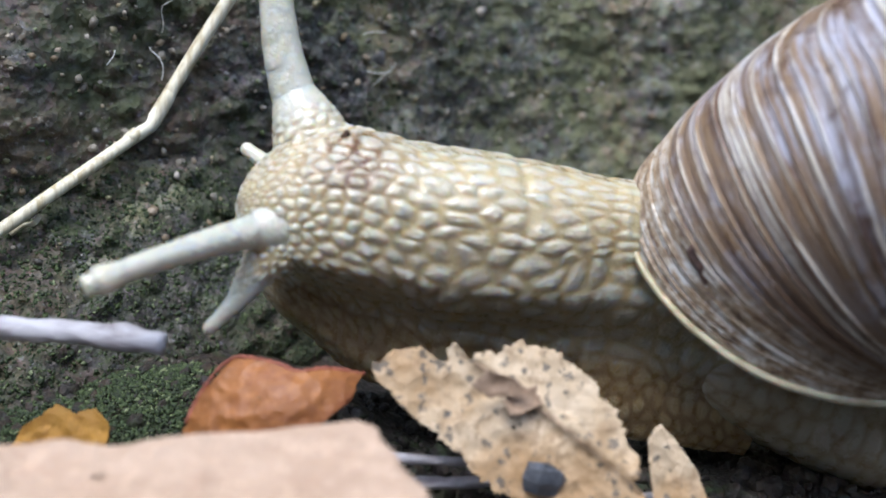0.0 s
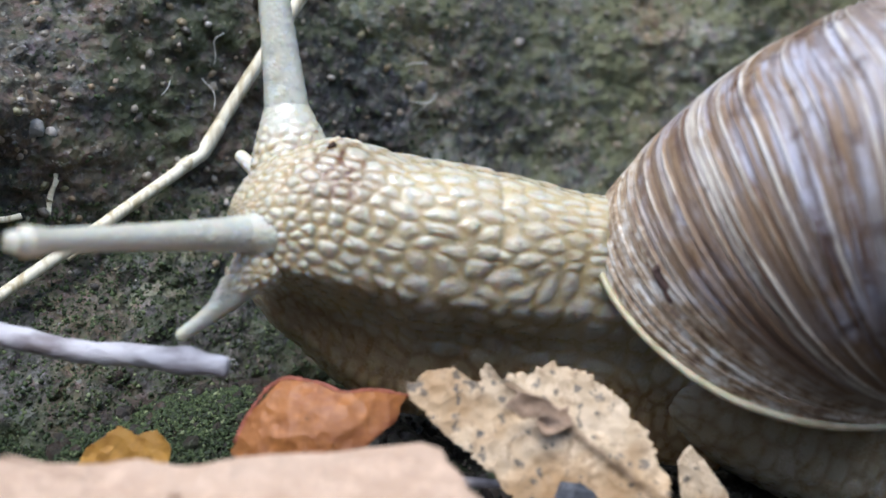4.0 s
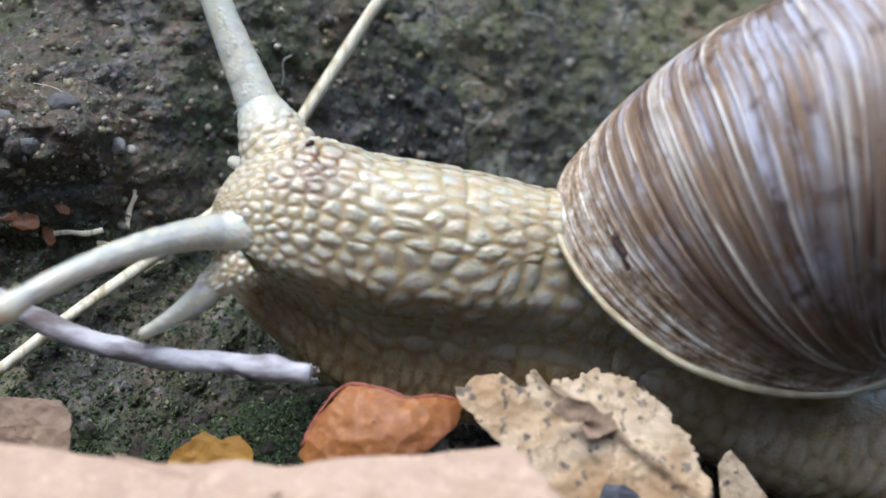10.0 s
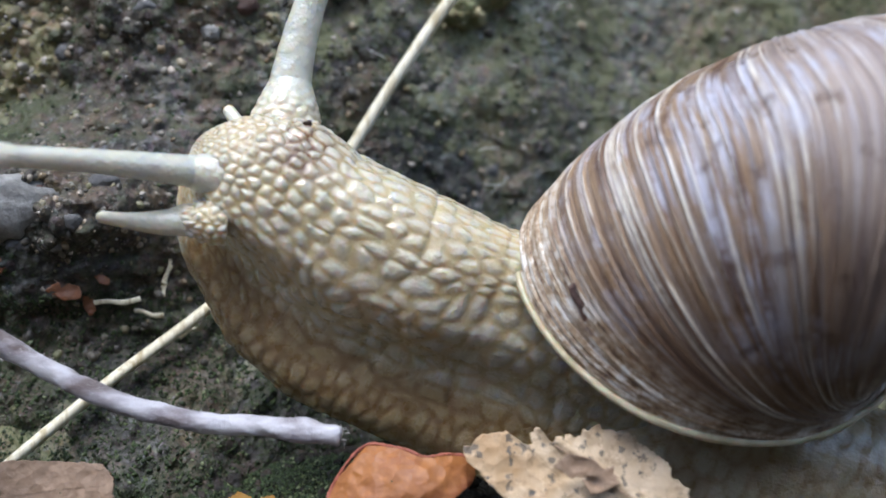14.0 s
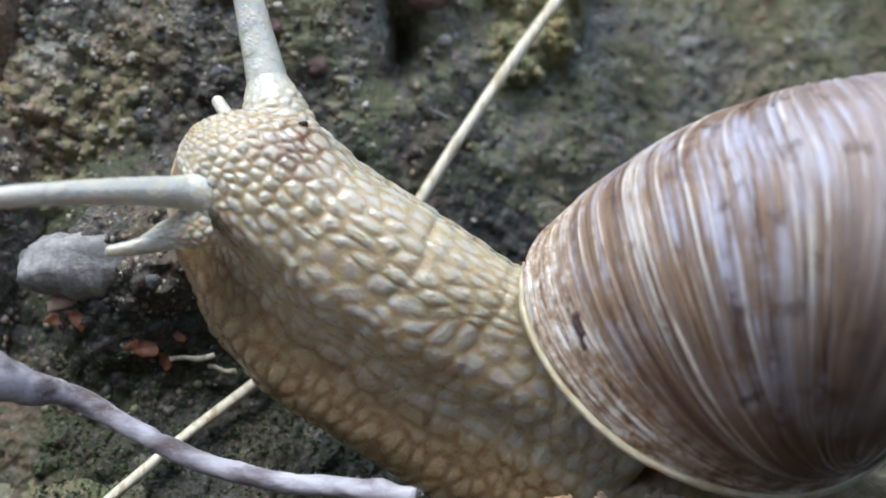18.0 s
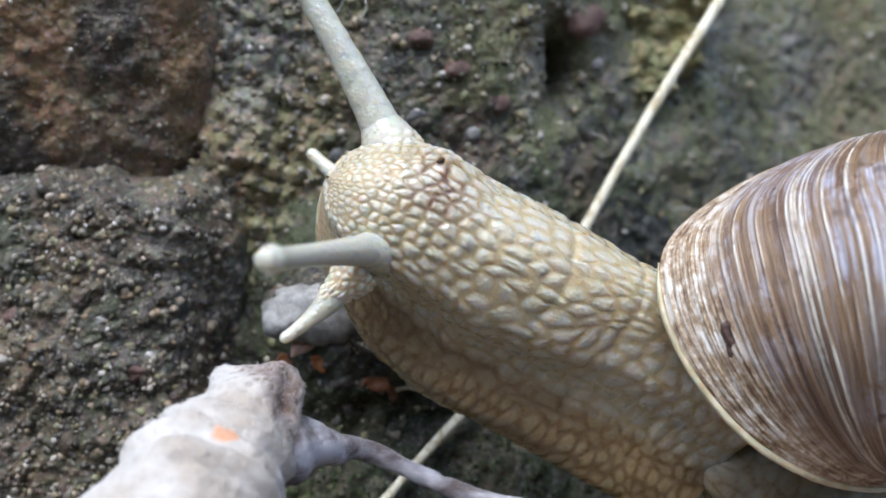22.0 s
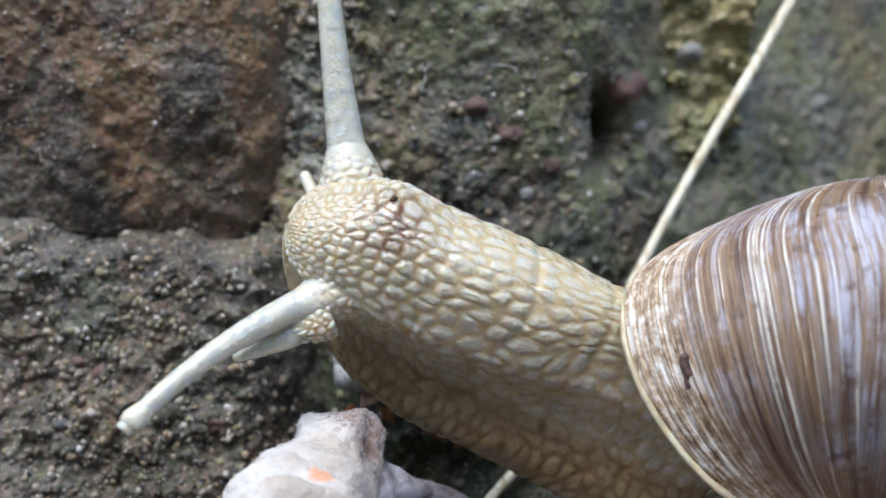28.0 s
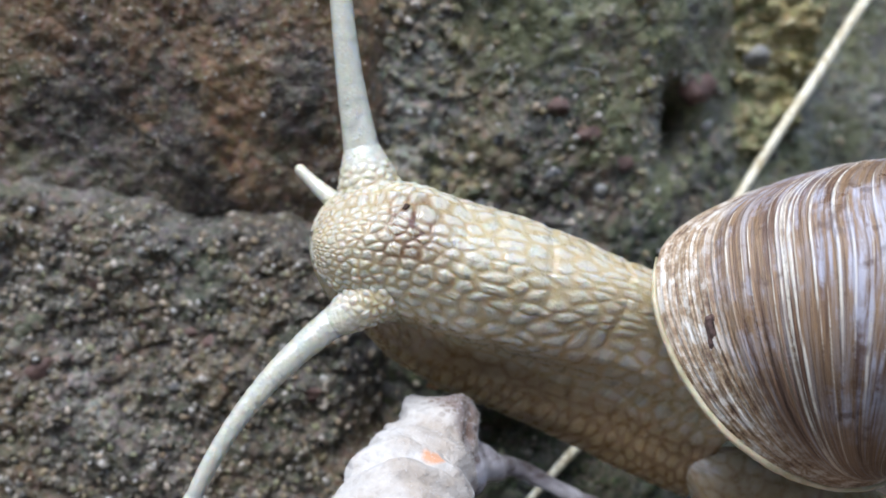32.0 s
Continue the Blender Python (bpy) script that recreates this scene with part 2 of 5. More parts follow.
# shell: lilac-brown, caramel and dark bands, broken cream growth lines, bluish worn skin, a rough speckled zone by the lip
s = Shader("snail_shell", 0.3, Specular_IOR_Level=0.5, Coat_Weight=0.1, Coat_Roughness=0.2)
rib, fine_line = s.value("rib"), s.noise(1.0, 5, s.place(200, 0.55, 1, "UV"), 0.7)
band = s.noise(1.0, 5, s.place(26, 0.7, 1, "UV"), 0.6)
c = s.ramp(band, (0.34, (0.105, 0.057, 0.042)), (0.44, (0.225, 0.138, 0.09)), (0.51, (0.335, 0.215, 0.12)), (0.57, (0.33, 0.25, 0.205)), (0.66, (0.48, 0.43, 0.41)))
c = s.mix(s.ramp(fine_line, (0.40, 0.95), (0.46, 0.0)), c, (0.12, 0.065, 0.045))
gaps = s.ramp(s.noise(1.0, 4, s.place(34, 3.2, 1, "UV"), 0.65), (0.38, 0.25), (0.52, 1.0))
lines = s.math("ADD", s.math("MULTIPLY", rib, 0.55), s.math("MULTIPLY", fine_line, 0.55))
c = s.mix(s.math("MULTIPLY", s.ramp(lines, (0.44, 0.0), (0.47, 1.0)), gaps), c, (0.80, 0.74, 0.63))
c = s.mix(s.math("MULTIPLY", s.ramp(s.math("ADD", s.value("rimward"), s.math("MULTIPLY", s.math("SUBTRACT", s.noise(120, 4), 0.5), 0.4)), (0.75, 0.0), (1.1, 0.5)), s.ramp(fine_line, (0.36, 0.25), (0.6, 1.0))), c, (0.66, 0.60, 0.60))
worn = s.math("MULTIPLY", s.ramp(s.noise(95, 8, rough=0.7), (0.485, 0.0), (0.585, 1.0)), s.ramp(s.noise(1.0, 5, s.place(48, 1.6, 1, "UV"), 0.7), (0.45, 0.0), (0.56, 0.75)))
c = s.mix(worn, c, (0.57, 0.585, 0.69))
c = s.mix(s.ramp(s.noise(520, 6), (0.6, 0.0), (0.68, 0.6)), c, (0.11, 0.06, 0.04))
back_of_lip = s.value("rimward")
rimward = s.ramp(s.math("ADD", back_of_lip, s.math("MULTIPLY", s.math("SUBTRACT", s.noise(160, 5), 0.5), 0.14)), (0.14, 1.0), (0.27, 0.0))
flakes = s.mix(0.5, s.noise(1.0, 6, s.place(60, 3.0, 1, "UV"), 0.75), s.noise(700, 6, rough=0.7))
speckle = s.ramp(flakes, (0.41, (0.12, 0.065, 0.045)), (0.46, (0.38, 0.25, 0.14)), (0.51, (0.58, 0.45, 0.31)), (0.56, (0.9, 0.85, 0.77)))
c = s.mix(s.math("MULTIPLY", rimward, 0.88), c, speckle)
s.colour(c).bump(s.mix(0.5, s.mix(0.5, fine_line, lines), s.mix(0.5, s.noise(900, 5), flakes)), 0.05, 0.9)
MAT_SHELL = s.rough(s.ramp(s.noise(300, 5), (0.35, 0.27), (0.65, 0.5))).m
s = Shader("shell_lip", 0.32, Subsurface_Weight=0.2, Subsurface_Scale=0.001)
MAT_LIP = s.colour(s.ramp(s.noise(500, 5), (0.4, (0.42, 0.36, 0.22)), (0.6, (0.60, 0.54, 0.38)))).bump(s.noise(900, 4), 0.01).m


def dry_leaf(name, base, shade, vein, spot=None, gloss=0.6):
    s = Shader(name, gloss)
    c = s.mix(s.ramp(s.noise(140, 8, rough=0.65), (0.36, 0.0), (0.64, 1.0)), base, shade)
    c = s.mix(s.ramp(s.noise(900, 5, rough=0.7), (0.5, 0.0), (0.66, 0.55)), c, tuple(min(1, k * 1.3) for k in base))
    c = s.mix(s.ramp(s.node("TexVoronoi", "Distance", Vector=s.place(), Scale=380), (0.03, 0.22), (0.13, 0.0)), c, vein)
    c = s.mix(s.ramp(s.noise(1.0, 4, s.place(260, 900, 300)), (0.58, 0.0), (0.66, 0.5)), c, vein)
    if spot:
        c = s.mix(s.ramp(s.noise(70, 4), (0.47, 0.0), (0.62, 0.8)), c, (0.40, 0.23, 0.10))
        c = s.mix(s.ramp(s.noise(1000, 6, rough=0.7), (0.53, 0.0), (0.63, 0.6)), c, (0.27, 0.17, 0.09))
        for scale, size in ((300, 0.12), (560, 0.17), (1250, 0.3)):
            near = s.math("ADD", s.spots(scale), s.math("MULTIPLY", s.math("SUBTRACT", s.noise(1300, 7, rough=0.65), 0.5), 2.6))
            some = s.ramp(s.node("SeparateColor", "Red", Color=s.spots(scale, "Color")), (0.5, 0.0), (0.56, 0.75))
            c = s.mix(s.math("MULTIPLY", some, s.ramp(near, (size - 0.1, 1.0), (size + 0.02, 0.0))), c, spot)
    s.colour(c).bump(s.mix(0.5, s.noise(420, 8, rough=0.72, warp=0.6), s.spots(900)), 0.05, 1.0)
    return s.m


MAT_LEAF_TAN = dry_leaf("tan_spotted_leaf", (0.60, 0.47, 0.33), (0.46, 0.32, 0.18), (0.36, 0.24, 0.14), (0.085, 0.078, 0.07))
MAT_LEAF_RED = dry_leaf("red_brown_leaf", (0.40, 0.155, 0.045), (0.20, 0.06, 0.02), (0.24, 0.075, 0.03), None, 0.4)
MAT_LEAF_PINK = dry_leaf("pale_pink_leaf", (0.54, 0.385, 0.28), (0.46, 0.31, 0.215), (0.47, 0.31, 0.215))
MAT_LEAF_AMBER = dry_leaf("amber_leaf", (0.52, 0.27, 0.05), (0.34, 0.14, 0.025), (0.28, 0.1, 0.02))
MAT_LEAF_DULL = dry_leaf("dull_brown_leaf", (0.38, 0.26, 0.18), (0.24, 0.15, 0.09), (0.2, 0.13, 0.08))
s = Shader("dry_straw", 0.5)
c = s.ramp(s.noise(1.0, 5, s.place(1500, 1500, 130)), (0.36, (0.5, 0.41, 0.24)), (0.56, (0.82, 0.76, 0.58)))
MAT_STRAW = s.colour(c).bump(s.noise(1.0, 4, s.place(2600, 2600, 120)), 0.01).m
s = Shader("woolly_bark", 0.8, Sheen_Weight=0.3)
c = s.ramp(s.noise(300, 7, s.place(0.5, 1, 1.6)), (0.38, (0.15, 0.115, 0.11)), (0.48, (0.35, 0.32, 0.34)), (0.58, (0.62, 0.60, 0.63)))
MAT_STEM = s.colour(c).bump(s.mix(0.5, s.noise(1500, 6, rough=0.7), s.noise(380, 6)), 0.06).m
MAT_WOOL = Shader("woolly_hair", 0.6).colour((0.6, 0.58, 0.56)).m
s = Shader("woolly_pod", 0.85, Sheen_Weight=0.15)
c = s.mix(s.ramp(s.noise(150, 6), (0.44, 0.0), (0.6, 1.0)), (0.60, 0.565, 0.52), (0.45, 0.385, 0.32))
c = s.mix(s.ramp(s.value("film"), (0.3, 0.0), (0.8, 0.85)), c, s.ramp(s.noise(230, 6), (0.4, (0.22, 0.15, 0.13)), (0.6, (0.38, 0.31, 0.29))))
pores = s.ramp(s.math("ADD", s.spots(1250), s.math("MULTIPLY", s.math("SUBTRACT", s.noise(900, 5), 0.5), 0.7)), (0.2, 1.0), (0.5, 0.0))
c = s.mix(s.math("MULTIPLY", pores, s.ramp(s.value("film"), (0.1, 0.12), (0.5, 0.9))), c, (0.17, 0.115, 0.08))
c = s.mix(s.ramp(s.math("ADD", s.value("burn"), s.math("MULTIPLY", s.math("SUBTRACT", s.noise(300, 5), 0.5), 0.8)), (0.35, 0.0), (0.75, 0.9)), c, (0.20, 0.11, 0.07))
c = s.mix(s.ramp(s.math("ADD", s.value("rust"), s.math("MULTIPLY", s.math("SUBTRACT", s.noise(500, 5), 0.5), 0.7)), (0.35, 0.0), (0.75, 0.85)), c, (0.66, 0.30, 0.14))
MAT_POD = s.colour(c).bump(s.mix(0.5, s.mix(0.15, s.noise(900, 6), s.spots(1250)), s.noise(300, 6, rough=0.65)), 0.09).m
s = Shader("sand_grain", 0.34, Specular_IOR_Level=0.5)
info = s.t.nodes.new("ShaderNodeNewGeometry").outputs["Random Per Island"]
c = s.ramp(info, (0.0, (0.04, 0.036, 0.03)), (0.28, (0.13, 0.115, 0.09)), (0.52, (0.27, 0.24, 0.19)), (0.68, (0.22, 0.155, 0.09)), (0.84, (0.19, 0.19, 0.10)), (0.92, (0.36, 0.28, 0.2)), (1.0, (0.48, 0.46, 0.43)))
MAT_GRIT = s.colour(s.mix(0.35, c, s.ramp(s.noise(1500, 4), (0.35, 0.1), (0.65, 0.85)), "OVERLAY")).bump(s.noise(3000, 3), 0.01).m
s = Shader("lichen_grit", 0.6)
MAT_LICHEN_GRIT = s.colour(s.ramp(s.t.nodes.new("ShaderNodeNewGeometry").outputs["Random Per Island"], (0.0, (0.14, 0.11, 0.05)), (0.5, (0.36, 0.29, 0.13)), (1.0, (0.55, 0.5, 0.33)))).m
MAT_PEBBLES = {
    "grey": Shader("grey_pebble", 0.55), "red": Shader("red_pebble", 0.5), "slate": Shader("slate_pebble", 0.45), "pale": Shader("pale_pebble", 0.35),
}
for key, low, high in (("grey", (0.10, 0.10, 0.10), (0.24, 0.23, 0.22)), ("red", (0.13, 0.07, 0.055), (0.25, 0.15, 0.12)), ("slate", (0.05, 0.055, 0.065), (0.16, 0.17, 0.20)), ("pale", (0.26, 0.25, 0.23), (0.52, 0.51, 0.48))):
    s = MAT_PEBBLES[key]
    MAT_PEBBLES[key] = s.colour(s.mix(s.ramp(s.noise(260, 6, rough=0.65), (0.42, 0.0), (0.6, 0.8)), s.ramp(s.noise(900, 6, rough=0.7), (0.38, low), (0.62, high)), tuple(0.55 * k for k in low))).bump(s.noise(1300, 6, rough=0.7), 0.03).m
s = Shader("moss_tufts", 0.7)
MAT_MOSS = s.colour(s.ramp(s.t.nodes.new("ShaderNodeNewGeometry").outputs["Random Per Island"], (0.0, (0.014, 0.02, 0.008)), (0.5, (0.028, 0.047, 0.014)), (0.8, (0.045, 0.07, 0.02)), (0.95, (0.075, 0.10, 0.035)), (1.0, (0.2, 0.23, 0.12)))).m
MAT_FLAKE = dry_leaf("brown_chip", (0.25, 0.095, 0.035), (0.13, 0.045, 0.02), (0.1, 0.035, 0.015), None, 0.35)
MAT_FLAKE_PALE = dry_leaf("pale_chip", (0.58, 0.40, 0.30), (0.40, 0.22, 0.14), (0.3, 0.16, 0.1), None, 0.35)

# ---- the setting: soil and the old wall ----


def wall_base(x, z):
    """The mortar's face, away from the stones: y for places on the wall."""
    y = np.interp(x, [-14, -6, -4.6, -3.0, -2.0, -1.4, -0.8, 0, 1, 2.2, 4, 12], [-0.2, -0.1, -0.35, -0.5, -0.4, -0.15, 0.3, 0.75, 1.25, 1.9, 2.5, 2.9])
    y = y - np.interp(x, [-14, -2, 0.5, 2.5, 14], [1.0, 1.0, 0.6, 0.15, 0.1]) * np.clip(1.6 - z, 0, 2.6) * 0.75
    y = y + 0.3 * np.clip(z - 3.2, 0, 5) * step(x, -0.8, 1.0)
    y = y - 0.6 * np.exp(-(((x + 3.05) / 1.05) ** 4) - ((z - 2.2) / 0.85) ** 4)
    y = y - 0.45 * np.exp(-(((x + 3.8) / 1.0) ** 2) - ((z - 1.6) / 0.8) ** 2)
    return y + 0.35 * np.exp(-(((x + 1.08) / 0.26) ** 2) - ((z - 4.6) / 0.5) ** 2) * 3.2


def gritty(x, z, seed, lump=0.22, fine=0.07):
    f1, f2, own = cells(x * 5.5 + fbm(x * 3, z * 3, 2, seed) * 0.6, z * 5.5, seed + 40, 0.95)
    g1, g2, _ = cells(x * 15, z * 15, seed + 60, 1.0)
    return lump * fbm(x * 0.8, z * 0.8, 5, seed) + fine * (1 - f1) * own * 1.4 + fine * 0.45 * (1 - g1) + 0.05 * fbm(x * 9, z * 9, 4, seed + 3, 0.65)


def face_mesh(name, x0, x1, z0, z1, pitch, height, material):
    """A rough upright face; height(x, z) gives y."""
    x, z = np.meshgrid(np.arange(x0, x1 + pitch, pitch), np.arange(z0, z1 + pitch, pitch))
    y = height(x, z)
    return mesh_of(name, np.stack([x, y, z], -1).reshape(-1, 3), grid_faces(*x.shape), material)


def stone(x0, x1, z0, z1, edge, front):
    """A stone's face as a function of place: front(x, z), its uneven rim falling back by edge."""
    def face(x, z):
        u, v = (x - (x0 + x1) / 2) / ((x1 - x0) / 2), (z - (z0 + z1) / 2) / ((z1 - z0) / 2)
        u, v = u + 0.10 * fbm(x * 0.6, z * 0.6, 5, 71), v + 0.22 * fbm(x * 0.45 + 5, z * 0.45, 5, 72) + 0.10 * fbm(x * 1.9, z * 1.9, 4, 73)
        r = (np.abs(u) ** 7 + np.abs(v) ** 7) ** (1 / 7)
        return front(x, z) + edge * np.clip((r - 0.80) / 0.2, 0, 1.5) ** 1.8
    return face


FACE_MORTAR = lambda x, z: wall_base(x, z) - gritty(x, z, 11)
FACE_LOW = stone(-11.5, -4.35, -1.2, 4.15, 1.4, lambda x, z: -1.30 - 0.2 * (3.6 - z) - gritty(x, z, 21, 0.28, 0.11))
FACE_HIGH = stone(-11.5, -4.55, 3.15, 9.5, 1.2, lambda x, z: -0.85 - 0.25 * step(z, 3.8, 5.5) + 0.34 * step(4.3 + 0.5 * fbm(x * 0.9, z * 0.4, 4, 35) - z, 0, 0.9) - gritty(x, z, 31, 0.26, 0.05))
FACE_MID = stone(-5.2, -1.1, 2.55, 7.4, 0.9, lambda x, z: -0.30 + 0.12 * (x + 3) - gritty(x, z, 41, 0.3, 0.13))


def FACE_LICHEN(x, z):
    """A lumpy rubble stone above the snail, furred with lichen."""
    r = np.hypot((x - 0.1) / 1.15, (z - 5.9) / 1.6) + 0.45 * fbm(x * 1.3, z * 1.3, 5, 66)
    return 0.86 + 0.08 * (z - 4) + 3.5 * np.clip(r - 0.74, 0, 2) ** 1.4 - gritty(x, z, 51, 0.5, 0.14)




def FACE_DARK(x, z):
    """A broad dark stone that stands a little proud of the mortar."""
    r = np.hypot((x + 2.5) / 2.5, (z - 1.3) / 2.5) + 0.22 * fbm(x * 0.7, z * 0.7, 5, 64)
    return wall_base(x, z) - 0.14 + 0.5 * np.clip(r - 0.8, 0, 2) ** 1.5 - gritty(x, z, 65, 0.26, 0.1)


def FACE_KNOB(x, z):
    """A rounded dark stone bulging from the joint."""
    r = np.hypot((x + 3.2) / 1.15, (z - 2.2) / 0.92) + 0.3 * fbm(x * 1.1, z * 1.1, 4, 63)
    return -1.6 + 1.6 * np.clip(r, 0, 2) ** 3 - gritty(x, z, 61, 0.35, 0.12)


wall = tagged(new("wall_stone"), "old damp stone wall with mossy gritty mortar", "wall", kind="structure")
part("mortar_face", face_mesh("mortar_face", -14, 13, -1.6, 13, 0.05, lambda x, z: FACE_MORTAR(x, z) + 0.5 * step(np.abs(x + 1.5), 6, 8), MAT_MORTAR), wall, "grey-green mossy mortar")
part("stone_block", face_mesh("stone_low", -11.5, -4.35, -1.2, 4.15, 0.032, FACE_LOW, MAT_GREY), wall, "grey coarse-grained sandstone block")
part("stone_block", face_mesh("stone_high", -11.5, -4.55, 3.15, 9.5, 0.045, FACE_HIGH, MAT_BROWN), wall, "rust-brown sandstone block")
part("stone_block", face_mesh("stone_mid", -5.2, -1.1, 2.55, 7.4, 0.032, FACE_MID, MAT_BLOCK), wall, "gritty dark grey block with moss")
part("stone_block", face_mesh("stone_lichen", -1.5, 1.9, 3.2, 8.2, 0.035, FACE_LICHEN, MAT_YELLOW), wall, "yellowish lichen-covered rubble stone")

part("stone_block", face_mesh("stone_knob", -4.35, -1.85, 1.25, 3.15, 0.028, FACE_KNOB, MAT_GREY), wall, "dark wet pebbly stone in the joint")

part("stone_block", face_mesh("stone_dark", -5.2, 0.6, -1.2, 4.2, 0.04, FACE_DARK, MAT_DARK), wall, "dark brownish rubble stone with moss below")


def ground_z(x, y):
    z = -0.55 - 0.12 * np.clip(x - 1, 0, 4) * 0.6 + 0.25 * fbm(x * 0.5, y * 0.5, 4, 81)
    return z + 0.45 * step(y, -2.9, -1.6) * step(-x, -1.5, 0.6)


near = np.r_[-2500, -400, -100, -60, -30, np.arange(-14, 14, 0.09), 30, 60, 100, 400, 2500]
deep = np.r_[-2500, -400, -100, -50, -25, -14, np.arange(-9, 1.6, 0.09), 4, 10]
gx, gy = np.meshgrid(near, deep)
inside = np.exp(-((gx / 40) ** 2))
gz = ground_z(gx, gy) + inside * (0.08 * fbm(gx * 3, gy * 3, 5, 83) + 0.05 * (1 - cells(gx * 4, gy * 4, 84)[0]))
ground = new("ground", mesh_of("ground", np.stack([gx, gy, gz], -1).reshape(-1, 3), grid_faces(*gx.shape), MAT_SOIL))
tagged(ground, "dark damp soil with crumbs at the foot of a wall", "ground", kind="structure")

# an unseen wall added behind the camera to block light from the low sky
x, y, z = np.meshgrid([-400, 400], [-62, -50], [-3, 32], indexing="ij")
sky_blocker = new("wall_sky_blocker", mesh_of("wall_sky_blocker", np.stack([x, y, z], -1).reshape(-1, 3), [[0, 1, 3, 2], [4, 6, 7, 5], [0, 4, 5, 1], [2, 3, 7, 6], [0, 2, 6, 4], [1, 5, 7, 3]], MAT_SOIL))
tagged(sky_blocker, "plain dark low wall added out of view to block the low sky", "wall", kind="structure")

# plain masonry that closes the place above and beside the view
s = Shader("plain_masonry", 0.9)
MAT_PLAIN = s.colour(s.ramp(s.noise(30, 8), (0.35, (0.07, 0.065, 0.055)), (0.65, (0.2, 0.19, 0.16)))).m
for x0, x1, z0, z1 in ((-400, -13.9, -3, 250), (12.9, 400, -3, 250), (-14, 13, 12.9, 250)):
    x, y, z = np.meshgrid([x0, x1], [0.8, 30], [z0, z1], indexing="ij")
    box = np.stack([x, y, z], -1).reshape(-1, 3)
    quads = [[0, 1, 3, 2], [4, 6, 7, 5], [0, 4, 5, 1], [2, 3, 7, 6], [0, 2, 6, 4], [1, 5, 7, 3]]
    part("masonry", mesh_of("masonry", box, quads, MAT_PLAIN), wall)


def grit(name, place, count, low, high, material, seed, label, flatten=1.0, fine=False):
    """Loose-looking grains set into a face: place(rng, count) gives their middles."""
    rng = np.random.default_rng(seed)
    mid = place(rng, count)
    g = (1 + 5**0.5) / 2
    shape = np.array([[-1, g, 0], [1, g, 0], [-1, -g, 0], [1, -g, 0], [0, -1, g], [0, 1, g], [0, -1, -g], [0, 1, -g], [g, 0, -1], [g, 0, 1], [-g, 0, -1], [-g, 0, 1]]) / math.hypot(1, g)
    tris = np.array([[0, 11, 5], [0, 5, 1], [0, 1, 7], [0, 7, 10], [0, 10, 11], [1, 5, 9], [5, 11, 4], [11, 10, 2], [10, 7, 6], [7, 1, 8], [3, 9, 4], [3, 4, 2], [3, 2, 6], [3, 6, 8], [3, 8, 9], [4, 9, 5], [2, 4, 11], [6, 2, 10], [8, 6, 7], [9, 8, 1]])
    if fine:
        shape = np.array([[1, 0, 0], [0, 1, 0], [-1, 0, 0], [0, -1, 0], [0, 0, 1.6], [0, 0, -1]], float)
        tris = np.array([[0, 1, 4], [1, 2, 4], [2, 3, 4], [3, 0, 4], [1, 0, 5], [2, 1, 5], [3, 2, 5], [0, 3, 5]])
    corners = len(shape)
    size = low + (high - low) * rng.random(count) ** 4
    mid = mid + np.array([0, 1, 0]) * (0.35 * size)[:, None]
    q = shape[None] * (0.75 + 0.5 * rng.random((count, corners, 1))) * (0.6 + 0.6 * rng.random((count, 1, 3)))
    turn = np.linalg.qr(rng.normal(size=(count, 3, 3)))[0]
    turn[:, :, 0] *= np.linalg.det(turn)[:, None]
    q = np.einsum("nij,nkj->nki", turn, q) * size[:, None, None] * np.array([1, flatten, 1]) + mid[:, None]
    faces = (tris[None] + corners * np.arange(count)[:, None, None]).reshape(-1, 3)
    return tagged(part(name, mesh_of(name, q.reshape(-1, 3), faces, material), wall, label), kind="stuff")


def on_face(x0, x1, z0, z1, height):
    def place(rng, count):
        x, z = x0 + (x1 - x0) * rng.random(count), z0 + (z1 - z0) * rng.random(count)
        return np.stack([x, height(x, z), z], -1)
    return place


def front_most(*faces):
    """The nearest of several faces, and nothing of it where another hides it."""
    return lambda x, z: np.minimum.reduce([f(x, z) for f in faces])


WALL_FACE = front_most(FACE_MORTAR, FACE_DARK, FACE_LOW, FACE_HIGH, FACE_MID, FACE_LICHEN, FACE_KNOB)
grit("sand_grains", on_face(-9.4, -4.6, 0.6, 3.9, FACE_LOW), 9500, 0.008, 0.06, MAT_GRIT, 401, "glinting sand grains of the grey stone")
grit("sand_grains", on_face(-9.4, -4.7, 3.7, 7.0, FACE_HIGH), 3500, 0.006, 0.035, MAT_GRIT, 402, "fine sand grains of the brown stone")
grit("sand_grains", on_face(-5.0, -1.2, 2.8, 7.0, FACE_MID), 7500, 0.008, 0.07, MAT_GRIT, 403, "coarse grains of the gritty block")
grit("sand_grains", on_face(-4.8, 4.5, 0.8, 6.5, front_most(FACE_MORTAR, FACE_DARK)), 5000, 0.008, 0.065, MAT_GRIT, 404, "grains of sand in the mortar")
grit("sand_grains", on_face(-1.0, 1.1, 3.8, 7.2, FACE_LICHEN), 2500, 0.012, 0.06, MAT_LICHEN_GRIT, 409, "yellowish crumbs of lichen-covered mortar")
grit("sand_grains", on_face(-4.2, -2.0, 1.4, 3.0, FACE_KNOB), 1500, 0.008, 0.05, MAT_GRIT, 411, "glinting grains of the dark stone")
grit("moss", on_face(-4.2, 1.5, -0.6, 1.5, front_most(FACE_MORTAR, FACE_DARK)), 38000, 0.007, 0.028, MAT_MOSS, 405, "dark green moss at the foot of the wall", 1.0, True)
